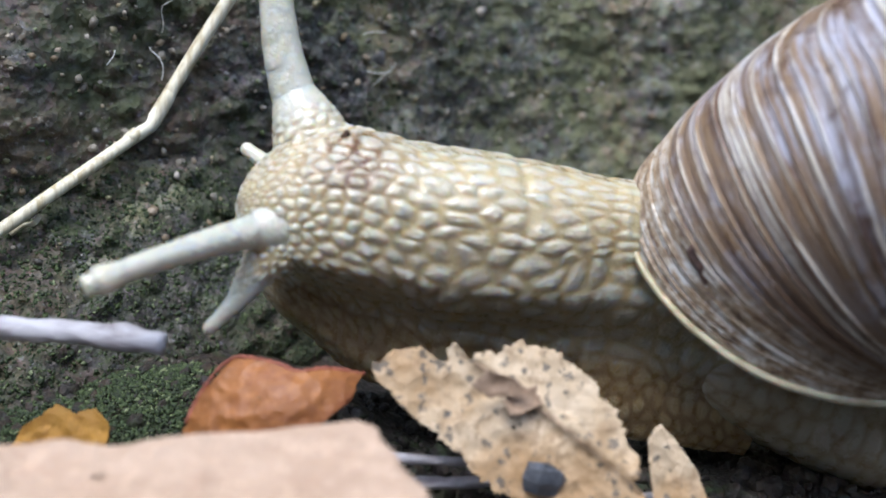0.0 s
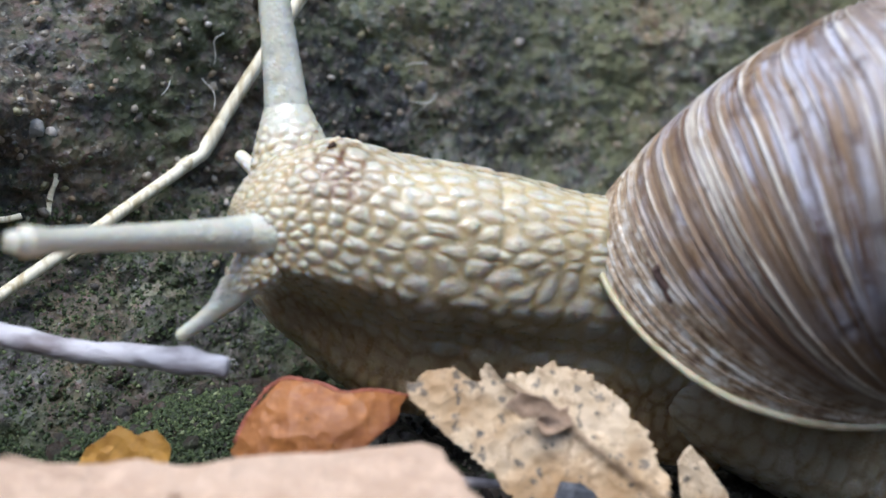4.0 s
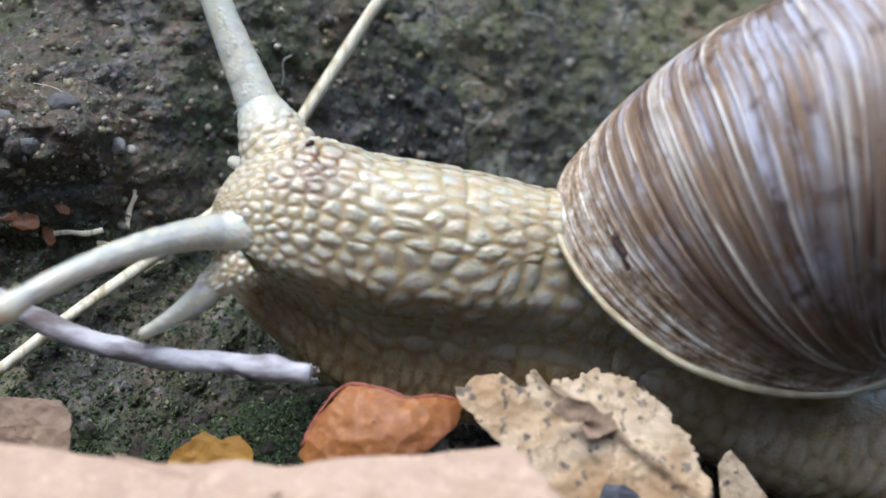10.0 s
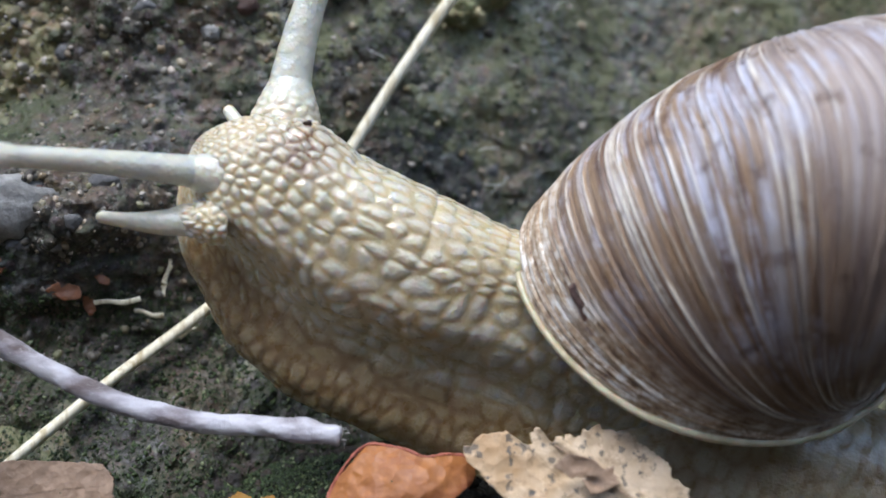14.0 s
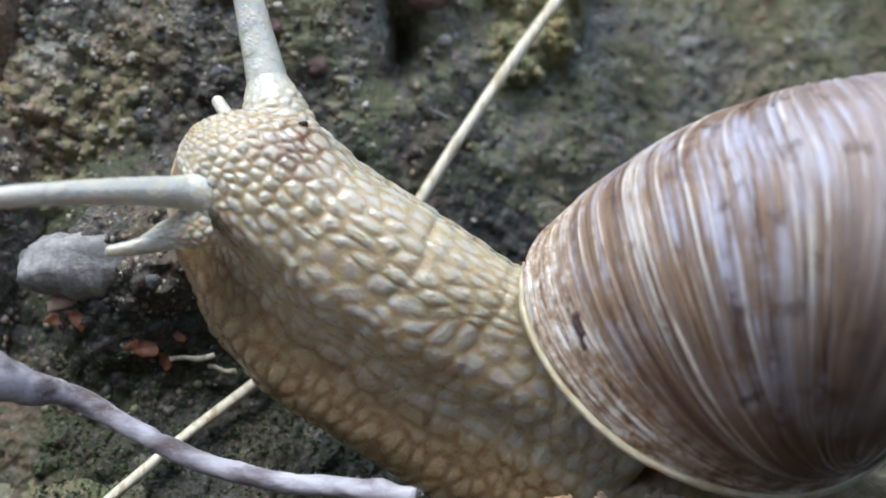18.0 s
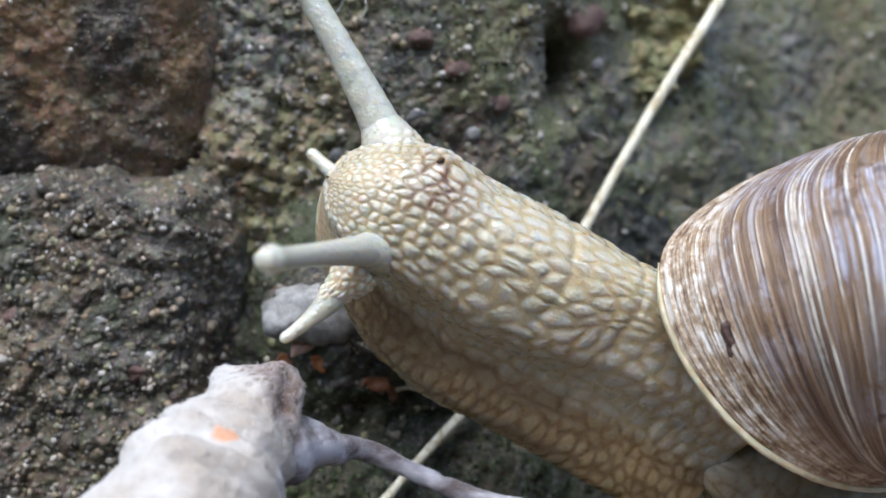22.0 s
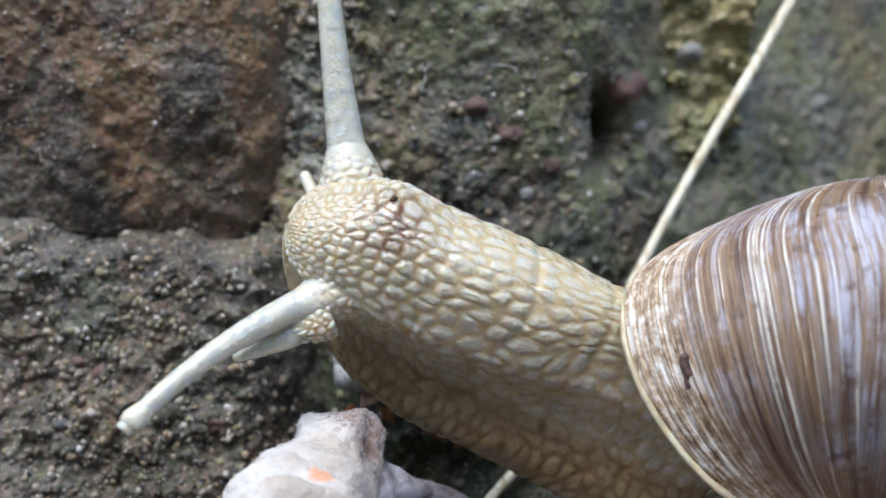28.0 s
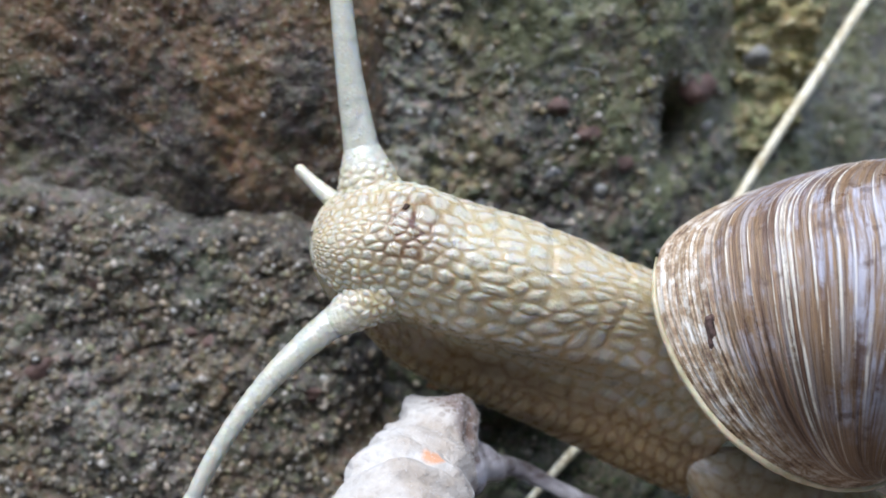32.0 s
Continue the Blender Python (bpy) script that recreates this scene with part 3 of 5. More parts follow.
grit("moss", on_face(-4.8, 6.0, 1.0, 7.0, front_most(FACE_MORTAR, FACE_DARK)), 14000, 0.007, 0.034, MAT_MOSS, 406, "specks of moss on the mortar", 1.0, True)


def on_ground(rng, count):
    x, y = -4.5 + 10 * rng.random(count), -5.5 + 4.2 * rng.random(count)
    return np.stack([x, y, ground_z(x, y) + 0.06], -1)


crumbs = grit("soil_crumbs", on_ground, 5000, 0.02, 0.11, MAT_SOIL, 407, "dark crumbs of soil")
crumbs.parent = None
tagged(crumbs, "dark crumbs of soil and rotted leaf on the ground", "soil", kind="stuff")
moss_bed = grit("moss", lambda rng, n: np.stack([(x := -3.6 + 3.6 * rng.random(n)), (y := -2.7 + 1.3 * rng.random(n)), ground_z(x, y) + 0.08], -1), 26000, 0.007, 0.028, MAT_MOSS, 408, "green moss", 1.0, True)
moss_bed.parent = None
tagged(moss_bed, "cushion of dark green moss below the wall", "moss", kind="stuff")

# ---- the snail ----
# Where its marks lie in the course of its climb: seconds, centimetres.
BROW = {
    0: (0.54, -2.30, 1.86), 1: (0.42, -2.30, 1.88), 2: (0.34, -2.30, 1.94), 3: (0.22, -2.30, 1.98), 6: (-0.27, -2.30, 1.98), 7: (-0.34, -2.30, 1.99),
    8: (-0.35, -2.30, 1.99), 9: (-0.43, -2.30, 2.01), 10: (-0.60, -2.34, 2.11), 11: (-0.77, -2.38, 2.16), 12: (-0.77, -2.41, 2.40), 13: (-0.80, -2.45, 2.62),
    14: (-0.82, -2.49, 2.72), 17: (-1.30, -2.62, 3.08), 18: (-1.46, -2.66, 3.24), 19: (-1.68, -2.70, 3.46), 20: (-1.97, -2.76, 3.47), 21: (-2.32, -2.82, 3.53),
    22: (-2.52, -2.88, 3.64), 23: (-2.71, -2.93, 3.74), 24: (-2.88, -2.99, 3.76), 25: (-3.08, -3.05, 3.80), 28: (-3.47, -3.16, 3.82), 29: (-3.71, -3.19, 3.71),
    30: (-3.97, -3.23, 3.76), 31: (-4.18, -3.26, 3.81), 32: (-4.28, -3.30, 3.87),
}
NEAR_BASE = {
    0: (0.10, -2.60, 1.38), 1: (-0.04, -2.60, 1.37), 2: (-0.09, -2.60, 1.46), 3: (-0.20, -2.60, 1.49), 6: (-0.75, -2.60, 1.47), 7: (-0.78, -2.60, 1.43),
    8: (-0.80, -2.60, 1.49), 9: (-0.88, -2.60, 1.53), 10: (-1.12, -2.64, 1.62), 11: (-1.28, -2.68, 1.70), 12: (-1.31, -2.71, 2.06), 13: (-1.44, -2.75, 2.34),
    14: (-1.48, -2.79, 2.55), 17: (-1.98, -2.92, 2.76), 18: (-2.13, -2.96, 2.92), 19: (-2.39, -3.00, 3.13), 20: (-2.58, -3.06, 3.08), 21: (-2.95, -3.12, 3.07),
    22: (-3.13, -3.17, 3.17), 23: (-3.26, -3.23, 3.30), 24: (-3.45, -3.29, 3.26), 25: (-3.72, -3.35, 3.29), 28: (-4.19, -3.46, 3.32), 29: (-4.26, -3.49, 3.21),
    30: (-4.59, -3.53, 3.21), 31: (-4.78, -3.56, 3.22), 32: (-4.89, -3.60, 3.22),
}
NEAR_MID = {
    0: (-0.39, -3.10, 1.32), 1: (-0.54, -3.18, 1.29), 2: (-0.62, -3.27, 1.43), 3: (-0.81, -3.35, 1.58), 6: (-1.32, -3.35, 1.44), 7: (-1.27, -3.33, 1.48),
    8: (-1.30, -3.32, 1.53), 9: (-1.35, -3.30, 1.53), 10: (-1.77, -3.26, 1.56), 11: (-1.88, -3.23, 1.72), 12: (-1.85, -3.16, 2.41), 13: (-2.09, -3.17, 2.68),
    14: (-2.15, -3.26, 2.65), 17: (-2.60, -3.47, 2.81), 18: (-2.71, -3.56, 2.94), 19: (-3.06, -3.65, 3.06), 20: (-3.26, -3.66, 2.88), 21: (-3.71, -3.67, 2.84),
    22: (-3.47, -4.08, 3.31), 23: (-3.65, -4.13, 3.32), 24: (-3.96, -4.04, 3.12), 25: (-4.28, -4.00, 3.07), 28: (-4.88, -3.96, 3.07), 29: (-4.92, -3.92, 2.88),
    30: (-5.15, -3.88, 2.80), 31: (-5.43, -3.88, 2.68), 32: (-5.61, -3.90, 2.65),
}
NEAR_TIP = {
    0: (-0.88, -3.50, 1.19), 1: (-0.95, -3.67, 1.14), 2: (-0.99, -3.83, 1.39), 3: (-1.23, -4.00, 1.65), 6: (-1.82, -4.00, 1.40), 7: (-1.60, -3.97, 1.48),
    8: (-1.66, -3.93, 1.51), 9: (-1.79, -3.90, 1.27), 10: (-2.38, -3.79, 1.27), 11: (-2.34, -3.68, 1.70), 12: (-2.41, -3.51, 2.48), 13: (-2.68, -3.50, 2.81),
    14: (-2.78, -3.64, 2.70), 17: (-3.24, -3.92, 2.78), 18: (-3.42, -4.06, 2.88), 19: (-3.69, -4.20, 2.92), 20: (-4.05, -4.16, 2.49), 21: (-4.42, -4.12, 2.63),
    22: (-3.77, -4.88, 3.43), 23: (-3.91, -4.93, 3.32), 24: (-4.24, -4.69, 2.97), 25: (-4.66, -4.55, 2.88), 28: (-5.50, -4.36, 2.64), 29: (-5.62, -4.24, 2.02),
    30: (-5.71, -4.13, 2.02), 31: (-6.04, -4.11, 1.80), 32: (-6.28, -4.10, 1.62),
}
FAR_BASE = {
    0: (0.20, -2.00, 2.01), 1: (0.06, -2.00, 2.00), 2: (-0.03, -2.00, 2.06), 3: (-0.14, -2.00, 2.11), 6: (-0.71, -2.00, 2.09), 7: (-0.76, -2.00, 2.12),
    8: (-0.77, -2.00, 2.16), 9: (-0.87, -2.00, 2.19), 10: (-1.05, -2.04, 2.30), 11: (-1.22, -2.08, 2.38), 12: (-1.16, -2.11, 2.74), 13: (-1.08, -2.15, 2.88),
    14: (-1.12, -2.19, 3.04), 17: (-1.66, -2.32, 3.41), 18: (-1.80, -2.36, 3.59), 19: (-2.04, -2.40, 3.85), 20: (-2.34, -2.46, 3.82), 21: (-2.75, -2.52, 3.82),
    22: (-2.98, -2.58, 3.90), 23: (-3.21, -2.63, 4.00), 24: (-3.36, -2.69, 3.99), 25: (-3.56, -2.75, 4.15), 28: (-3.93, -2.86, 4.27), 29: (-4.20, -2.89, 4.14),
    30: (-4.49, -2.93, 4.14), 31: (-4.69, -2.96, 4.25), 32: (-4.75, -3.00, 4.36),
}
FAR_MID = {
    0: (0.04, -1.95, 2.52), 1: (-0.05, -1.95, 2.49), 2: (-0.13, -1.95, 2.57), 3: (-0.21, -1.95, 2.64), 6: (-0.81, -1.95, 2.66), 7: (-0.88, -1.95, 2.67),
    8: (-0.87, -1.95, 2.69), 9: (-1.05, -1.95, 2.69), 10: (-1.27, -1.99, 2.80), 11: (-1.34, -2.03, 2.90), 12: (-1.21, -2.06, 3.19), 13: (-1.06, -2.10, 3.31),
    14: (-1.05, -2.14, 3.49), 17: (-1.72, -2.27, 3.88), 18: (-1.92, -2.31, 4.07), 19: (-2.15, -2.35, 4.37), 20: (-2.51, -2.41, 4.50), 21: (-3.06, -2.47, 4.50),
    22: (-3.30, -2.53, 4.59), 23: (-3.63, -2.58, 4.85), 24: (-3.69, -2.64, 4.75), 25: (-3.80, -2.70, 4.83), 28: (-4.00, -2.81, 5.14), 29: (-4.43, -2.84, 5.02),
    30: (-4.89, -2.88, 5.14), 31: (-4.96, -2.91, 5.18), 32: (-4.88, -2.95, 5.18),
}
FAR_TIP = {
    0: (-0.01, -1.90, 2.92), 1: (-0.09, -1.90, 2.89), 2: (-0.16, -1.90, 2.98), 3: (-0.25, -1.90, 3.05), 6: (-0.89, -1.90, 3.16), 7: (-0.96, -1.90, 3.17),
    8: (-0.94, -1.90, 3.19), 9: (-1.19, -1.90, 3.19), 10: (-1.48, -1.94, 3.31), 11: (-1.45, -1.97, 3.38), 12: (-1.22, -2.01, 3.60), 13: (-0.94, -2.05, 3.71),
    14: (-0.92, -2.09, 3.94), 17: (-1.77, -2.22, 4.29), 18: (-2.02, -2.26, 4.49), 19: (-2.22, -2.30, 4.87), 20: (-2.66, -2.36, 5.10), 21: (-3.24, -2.42, 5.00),
    22: (-3.59, -2.47, 5.14), 23: (-3.95, -2.53, 5.46), 24: (-4.01, -2.59, 5.35), 25: (-4.05, -2.65, 5.43), 28: (-4.03, -2.76, 5.76), 29: (-4.64, -2.79, 5.84),
    30: (-5.25, -2.83, 6.07), 31: (-5.17, -2.86, 5.91), 32: (-4.95, -2.90, 5.94),
}
LIP_BASE = {
    0: (-0.11, -2.75, 1.05), 1: (-0.25, -2.75, 1.06), 2: (-0.31, -2.75, 1.09), 3: (-0.46, -2.75, 1.14), 6: (-0.95, -2.75, 1.05), 7: (-1.04, -2.75, 1.00),
    8: (-1.10, -2.75, 1.06), 9: (-1.22, -2.75, 1.12), 10: (-1.36, -2.79, 1.24), 11: (-1.58, -2.83, 1.24), 12: (-1.69, -2.86, 1.65), 13: (-1.74, -2.90, 2.06),
    14: (-1.76, -2.94, 2.24), 17: (-2.29, -3.07, 2.39), 18: (-2.43, -3.11, 2.63), 19: (-2.71, -3.15, 2.87), 20: (-2.97, -3.21, 2.75), 21: (-3.33, -3.27, 2.71),
    22: (-3.49, -3.33, 2.86), 23: (-3.62, -3.38, 2.98), 24: (-3.79, -3.44, 2.93), 25: (-3.95, -3.50, 2.97), 28: (-4.41, -3.61, 3.08), 29: (-4.02, -2.94, 3.05),
    30: (-4.31, -2.98, 3.04), 31: (-4.50, -3.01, 3.05), 32: (-4.61, -3.05, 3.08),
}
LIP_TIP = {
    0: (-0.41, -2.90, 0.70), 1: (-0.55, -2.90, 0.70), 2: (-0.66, -2.90, 0.81), 3: (-0.89, -2.90, 0.83), 6: (-1.09, -2.90, 0.79), 7: (-1.22, -2.90, 0.80),
    8: (-1.44, -2.90, 0.80), 9: (-1.61, -2.90, 0.83), 10: (-1.84, -2.94, 0.90), 11: (-2.06, -2.97, 0.94), 12: (-2.18, -3.01, 1.59), 13: (-2.22, -3.05, 2.05),
    14: (-2.34, -3.09, 2.28), 17: (-2.76, -3.22, 2.18), 18: (-2.85, -3.26, 2.51), 19: (-3.16, -3.30, 2.79), 20: (-3.41, -3.36, 2.53), 21: (-3.66, -3.42, 2.33),
    22: (-3.90, -3.47, 2.54), 23: (-4.07, -3.53, 2.55), 24: (-4.15, -3.59, 2.54), 25: (-4.35, -3.65, 2.62), 28: (-4.88, -3.76, 2.92), 29: (-4.17, -2.99, 3.01),
    30: (-4.46, -3.03, 3.01), 31: (-4.66, -3.06, 3.01), 32: (-4.77, -3.10, 3.04),
}
FARLIP_BASE = {
    0: (-0.06, -1.95, 1.73), 1: (-0.17, -1.95, 1.75), 2: (-0.25, -1.95, 1.78), 3: (-0.39, -1.95, 1.87), 6: (-0.93, -1.95, 1.81), 7: (-1.01, -1.95, 1.77),
    8: (-1.07, -1.95, 1.83), 9: (-1.15, -1.95, 1.92), 10: (-1.28, -1.99, 2.06), 11: (-1.46, -2.03, 2.13), 12: (-1.43, -2.06, 2.50), 13: (-1.48, -2.10, 2.72),
    14: (-1.46, -2.14, 2.91), 17: (-1.96, -2.27, 3.28), 18: (-2.11, -2.31, 3.46), 19: (-2.32, -2.35, 3.67), 20: (-2.69, -2.41, 3.63), 21: (-3.21, -2.47, 3.60),
    22: (-3.41, -2.53, 3.68), 23: (-3.55, -2.58, 3.77), 24: (-3.70, -2.64, 3.81), 25: (-3.86, -2.70, 3.84), 28: (-4.19, -2.81, 3.99), 29: (-4.48, -2.84, 3.98),
    30: (-4.75, -2.88, 4.04), 31: (-4.97, -2.91, 4.06), 32: (-5.07, -2.95, 4.14),
}
FARLIP_TIP = {
    0: (-0.29, -1.80, 1.85), 1: (-0.47, -1.80, 1.90), 2: (-0.52, -1.80, 1.89), 3: (-0.60, -1.80, 2.01), 6: (-1.07, -1.80, 1.83), 7: (-1.10, -1.80, 1.79),
    8: (-1.16, -1.80, 1.86), 9: (-1.26, -1.80, 1.96), 10: (-1.40, -1.84, 2.07), 11: (-1.64, -1.88, 2.18), 12: (-1.60, -1.91, 2.60), 13: (-1.56, -1.95, 2.75),
    14: (-1.64, -1.99, 3.10), 17: (-2.30, -2.12, 3.55), 18: (-2.33, -2.16, 3.72), 19: (-2.53, -2.20, 3.92), 20: (-2.96, -2.26, 3.90), 21: (-3.49, -2.32, 3.82),
    22: (-3.69, -2.38, 3.91), 23: (-3.77, -2.43, 4.01), 24: (-4.05, -2.49, 4.09), 25: (-4.15, -2.55, 4.04), 28: (-4.35, -2.66, 4.31), 29: (-4.73, -2.69, 4.26),
    30: (-5.07, -2.73, 4.26), 31: (-5.31, -2.76, 4.35), 32: (-5.42, -2.80, 4.43),
}
SCAR = {
    0: (2.75, -2.90, 1.30), 1: (2.57, -2.90, 1.31), 2: (2.44, -2.90, 1.34), 3: (2.31, -2.90, 1.32), 6: (1.87, -2.90, 1.47), 7: (1.77, -2.90, 1.57),
    8: (1.66, -2.90, 1.58), 9: (1.55, -2.90, 1.61), 10: (1.41, -2.94, 1.63), 11: (1.27, -2.97, 1.64), 12: (1.21, -3.01, 1.69), 13: (1.13, -3.05, 1.75),
    14: (1.04, -3.09, 1.70), 17: (0.73, -3.22, 1.82), 18: (0.61, -3.26, 1.90), 19: (0.33, -3.30, 2.07), 20: (0.04, -3.36, 2.07), 21: (-0.25, -3.42, 2.14),
    22: (-0.35, -3.47, 2.26), 23: (-0.48, -3.53, 2.41), 24: (-0.62, -3.59, 2.43), 25: (-0.76, -3.65, 2.48), 28: (-1.14, -3.76, 2.30), 29: (-1.24, -3.79, 2.31),
    30: (-1.34, -3.83, 2.48), 31: (-1.49, -3.86, 2.60), 32: (-1.55, -3.90, 2.70),
}
NAPE = {
    0: (2.64, -2.14, 1.64), 1: (2.47, -2.14, 1.64), 2: (2.34, -2.14, 1.70), 3: (2.18, -2.14, 1.70), 6: (1.69, -2.14, 1.79), 7: (1.57, -2.14, 1.87),
    8: (1.43, -2.14, 1.86), 9: (1.31, -2.14, 1.86), 10: (1.16, -2.18, 1.91), 11: (1.00, -2.21, 1.96), 12: (0.92, -2.25, 1.97), 13: (0.83, -2.29, 2.03),
    14: (0.72, -2.33, 2.08), 17: (0.37, -2.46, 2.20), 18: (0.27, -2.50, 2.27), 19: (-0.03, -2.54, 2.51), 20: (-0.29, -2.60, 2.53), 21: (-0.60, -2.66, 2.69),
    22: (-0.72, -2.71, 2.80), 23: (-0.87, -2.77, 2.96), 24: (-0.98, -2.83, 2.94), 25: (-1.15, -2.89, 3.03), 28: (-1.52, -3.00, 3.10), 29: (-1.63, -3.03, 3.07),
    30: (-1.78, -3.07, 3.28), 31: (-1.94, -3.10, 3.38), 32: (-2.04, -3.14, 3.44),
}
# Degrees by which head and neck root point up, and by which the shell has rolled over.
HEAD_UP = {0: 3, 9: 4, 11: 8, 12: 16, 13: 26, 14: 33, 17: 35, 19: 35, 20: 32, 22: 26, 24: 23, 25: 20, 28: 20, 29: 12, 30: 9, 32: 9}
ROOT_UP = {0: 11, 9: 10, 12: 12, 14: 17, 17: 25, 20: 31, 23: 31, 25: 30, 28: 28, 32: 27}
SHELL_TURN = {0: -9.7, 7: -6.5, 14: -4.1, 19: 3.5, 25: 11.9, 28: 13, 32: 13.4}
# Degrees by which the shell leans back and swings towards its mouth.
SHELL_LEAN = {0: (-4.5, -9.0), 7: (-6.0, -4.0), 14: (-0.7, -1.0), 25: (0, 0), 32: (0, 0)}
SHELL_SEAT = {0: (2.63, 0.50, -0.175), 7: (2.57, 0.72, -0.18), 14: (2.45, 0.81, -0.02), 19: (2.29, 0.72, 0.14), 25: (2.07, 0.61, 0.307), 28: (2.0, 0.58, 0.36), 32: (1.93, 0.56, 0.406)}
ROOT_LIFT = {0: 0.05, 12: 0.02, 14: 0.0, 20: 0.03, 32: 0.06}
HEAD_DROP = {0: 0.41, 9: 0.42, 13: 0.44, 19: 0.40, 23: 0.36, 28: 0.25, 32: 0.17}
HEAD_REACH = {0: 0.78, 9: 0.78, 13: 0.82, 19: 0.86, 23: 0.94, 32: 0.95}
HEAD_ROLL = {0: 12, 9: 12, 13: 10, 19: 14, 23: 22, 28: 28, 32: 32}
BEATS = [k * 0.5 for k in range(65)]


def glide(table, t):
    """The value of a table at a time, on a smooth curve through its rows."""
    ts = sorted(table)
    vals = np.array([np.atleast_1d(table[k]) for k in ts], float)
    slope = np.gradient(vals, np.array(ts, float), axis=0)
    i = min(max(np.searchsorted(ts, t, side="right") - 1, 0), len(ts) - 2)
    h = ts[i + 1] - ts[i]
    u = (t - ts[i]) / h
    v = (2 * u**3 - 3 * u**2 + 1) * vals[i] + (u**3 - 2 * u**2 + u) * h * slope[i] + (3 * u**2 - 2 * u**3) * vals[i + 1] + (u**3 - u**2) * h * slope[i + 1]
    return v if len(v) > 1 else float(v[0])


def up_left(degrees):
    a = radians(degrees)
    return np.array([-math.cos(a), 0, math.sin(a)]), np.array([math.sin(a), 0, math.cos(a)])


def spin(degrees, v):
    """v turned clockwise as the wall is faced."""
    a = radians(degrees)
    return np.array([v[0] * math.cos(a) + v[2] * math.sin(a), v[1], -v[0] * math.sin(a) + v[2] * math.cos(a)])


SNAIL_AT = pose(0.02, -0.024, -0.003)
snail = tagged(new("snail"), "large cream snail with a brown-streaked shell, climbing the wall", "snail")
snail.matrix_basis = SNAIL_AT
TO_SNAIL = SNAIL_AT.inverted()


def basis(origin, e1, e2, e3):
    m = Matrix.Identity(4)
    for k, e in enumerate((e1, e2, e3)):
        for j in range(3):
            m[j][k] = e[j]
    m.translation = Vector(origin) * CM
    return TO_SNAIL @ m


# shell: one coiled tube, its axis running from the navel below to the apex behind
AXIS = np.array([-0.002, 0.542, 1.0])
AXIS /= np.linalg.norm(AXIS)
OUT = np.array([-1.0, 0, 0]) - AXIS * (AXIS @ [-1.0, 0, 0])
OUT /= np.linalg.norm(OUT)
FRONT = np.cross(AXIS, OUT)
LIP_AT, GROWTH = 0.18, 2.04


def growth_line(lam, phi):
    """The number of the growth line at a place: the lines close up towards the navel."""
    return lam / (1 - np.clip(0.22 * np.clip(-phi, 0, 9) ** 1.6, 0, 0.62))


def ribs(lam, phi):
    line = growth_line(lam, phi)
    sway = line + 0.012 * fbm(line * 4, phi * 1.1, 3, 90)
    return fbm(sway * 76, phi * 0.35, 3, 91, 0.8)


def coil(lam, phi):
    """Places on the shell: lam runs from the lip backwards, phi round the tube."""
    g = GROWTH ** (-lam / (2 * np.pi))
    a = lam + LIP_AT - 0.098 * np.sin(phi)
    k = 1 + 0.019 * ribs(lam, phi) + 0.010 * fbm(lam * 7, phi * 0.5, 3, 92) + 0.012 * np.exp(-lam / 0.04)
    ca, sa = np.cos(phi), np.sin(phi)
    power = 1.0 + 0.4 * step(sa, -0.1, 0.9)
    rho = (1.198 + 1.6085 * k * np.sign(ca) * np.abs(ca) ** power) * g
    h = 1.442 * k * np.sign(sa) * np.abs(sa) ** power * g + 1.567 * (1 - g)
    return (np.cos(a) * rho)[..., None] * OUT + (np.sin(a) * rho)[..., None] * FRONT + h[..., None] * AXIS


shell = new("shell")
shell.parent = snail
tagged(shell, "globular brown shell with cream growth ribs and worn pale patches")
lam, phi = np.meshgrid(np.r_[np.linspace(0, 2.2, 1100), np.linspace(2.22, 2 * np.pi * 3.4, 240)], np.linspace(-np.pi, np.pi, 210), indexing="ij")
whorl = coil(lam, phi)
part("whorl", mesh_of("whorl", whorl.reshape(-1, 3), grid_faces(*lam.shape), MAT_SHELL, {"rib": ribs(lam, phi), "rimward": lam}, uv=np.stack([growth_line(lam, phi), phi], -1).reshape(-1, 2)), shell)
rim_phi = np.linspace(-2.6, 0.15, 160)
rim = coil(0 * rim_phi - 0.004, rim_phi)
mouth = coil(np.zeros(90), np.linspace(-np.pi, np.pi, 90)).mean(0)
rim = rim + 0.02 * (step(rim_phi, -1.7, -0.9) * (1 - step(rim_phi, -0.3, 0.1)))[:, None] * ((rim - mouth) / np.linalg.norm(rim - mouth, axis=1)[:, None] + np.array([0, -1.0, 0]))
rim_verts, rim_faces = sweep(rim, (0.030 + 0.004 * np.sin(rim_phi * 3)) * (1 - 0.75 * step(rim_phi, -0.15, 0.15)), 12, 0.12)
part("lip", mesh_of("lip", rim_verts, rim_faces, MAT_LIP), shell, "smooth cream rim of the shell's mouth")

# a dark chipped scar beside the lip
near_l, near_p = np.meshgrid(np.linspace(0.05, 0.28, 34), np.linspace(-0.68, -0.12, 34), indexing="ij")
chip = coil(near_l, near_p)
chip_out = np.cross(chip[-1, 0] - chip[0, 0], chip[0, -1] - chip[0, 0])
chip_out /= np.linalg.norm(chip_out) * (1 if chip_out[1] < 0 else -1)
ragged = np.hypot((near_l - 0.16) / 0.055, (near_p + 0.40 - 2.2 * (near_l - 0.16)) / 0.10) + 0.55 * fbm(near_l * 26, near_p * 12, 3, 93, 0.45)
chip = chip + chip_out * (0.012 - 0.06 * step(ragged, 0.45, 0.95))[..., None]
part("scar", mesh_of("scar", chip.reshape(-1, 3), grid_faces(34, 34), MAT_SCAR), shell, "dark chipped scar beside the lip")

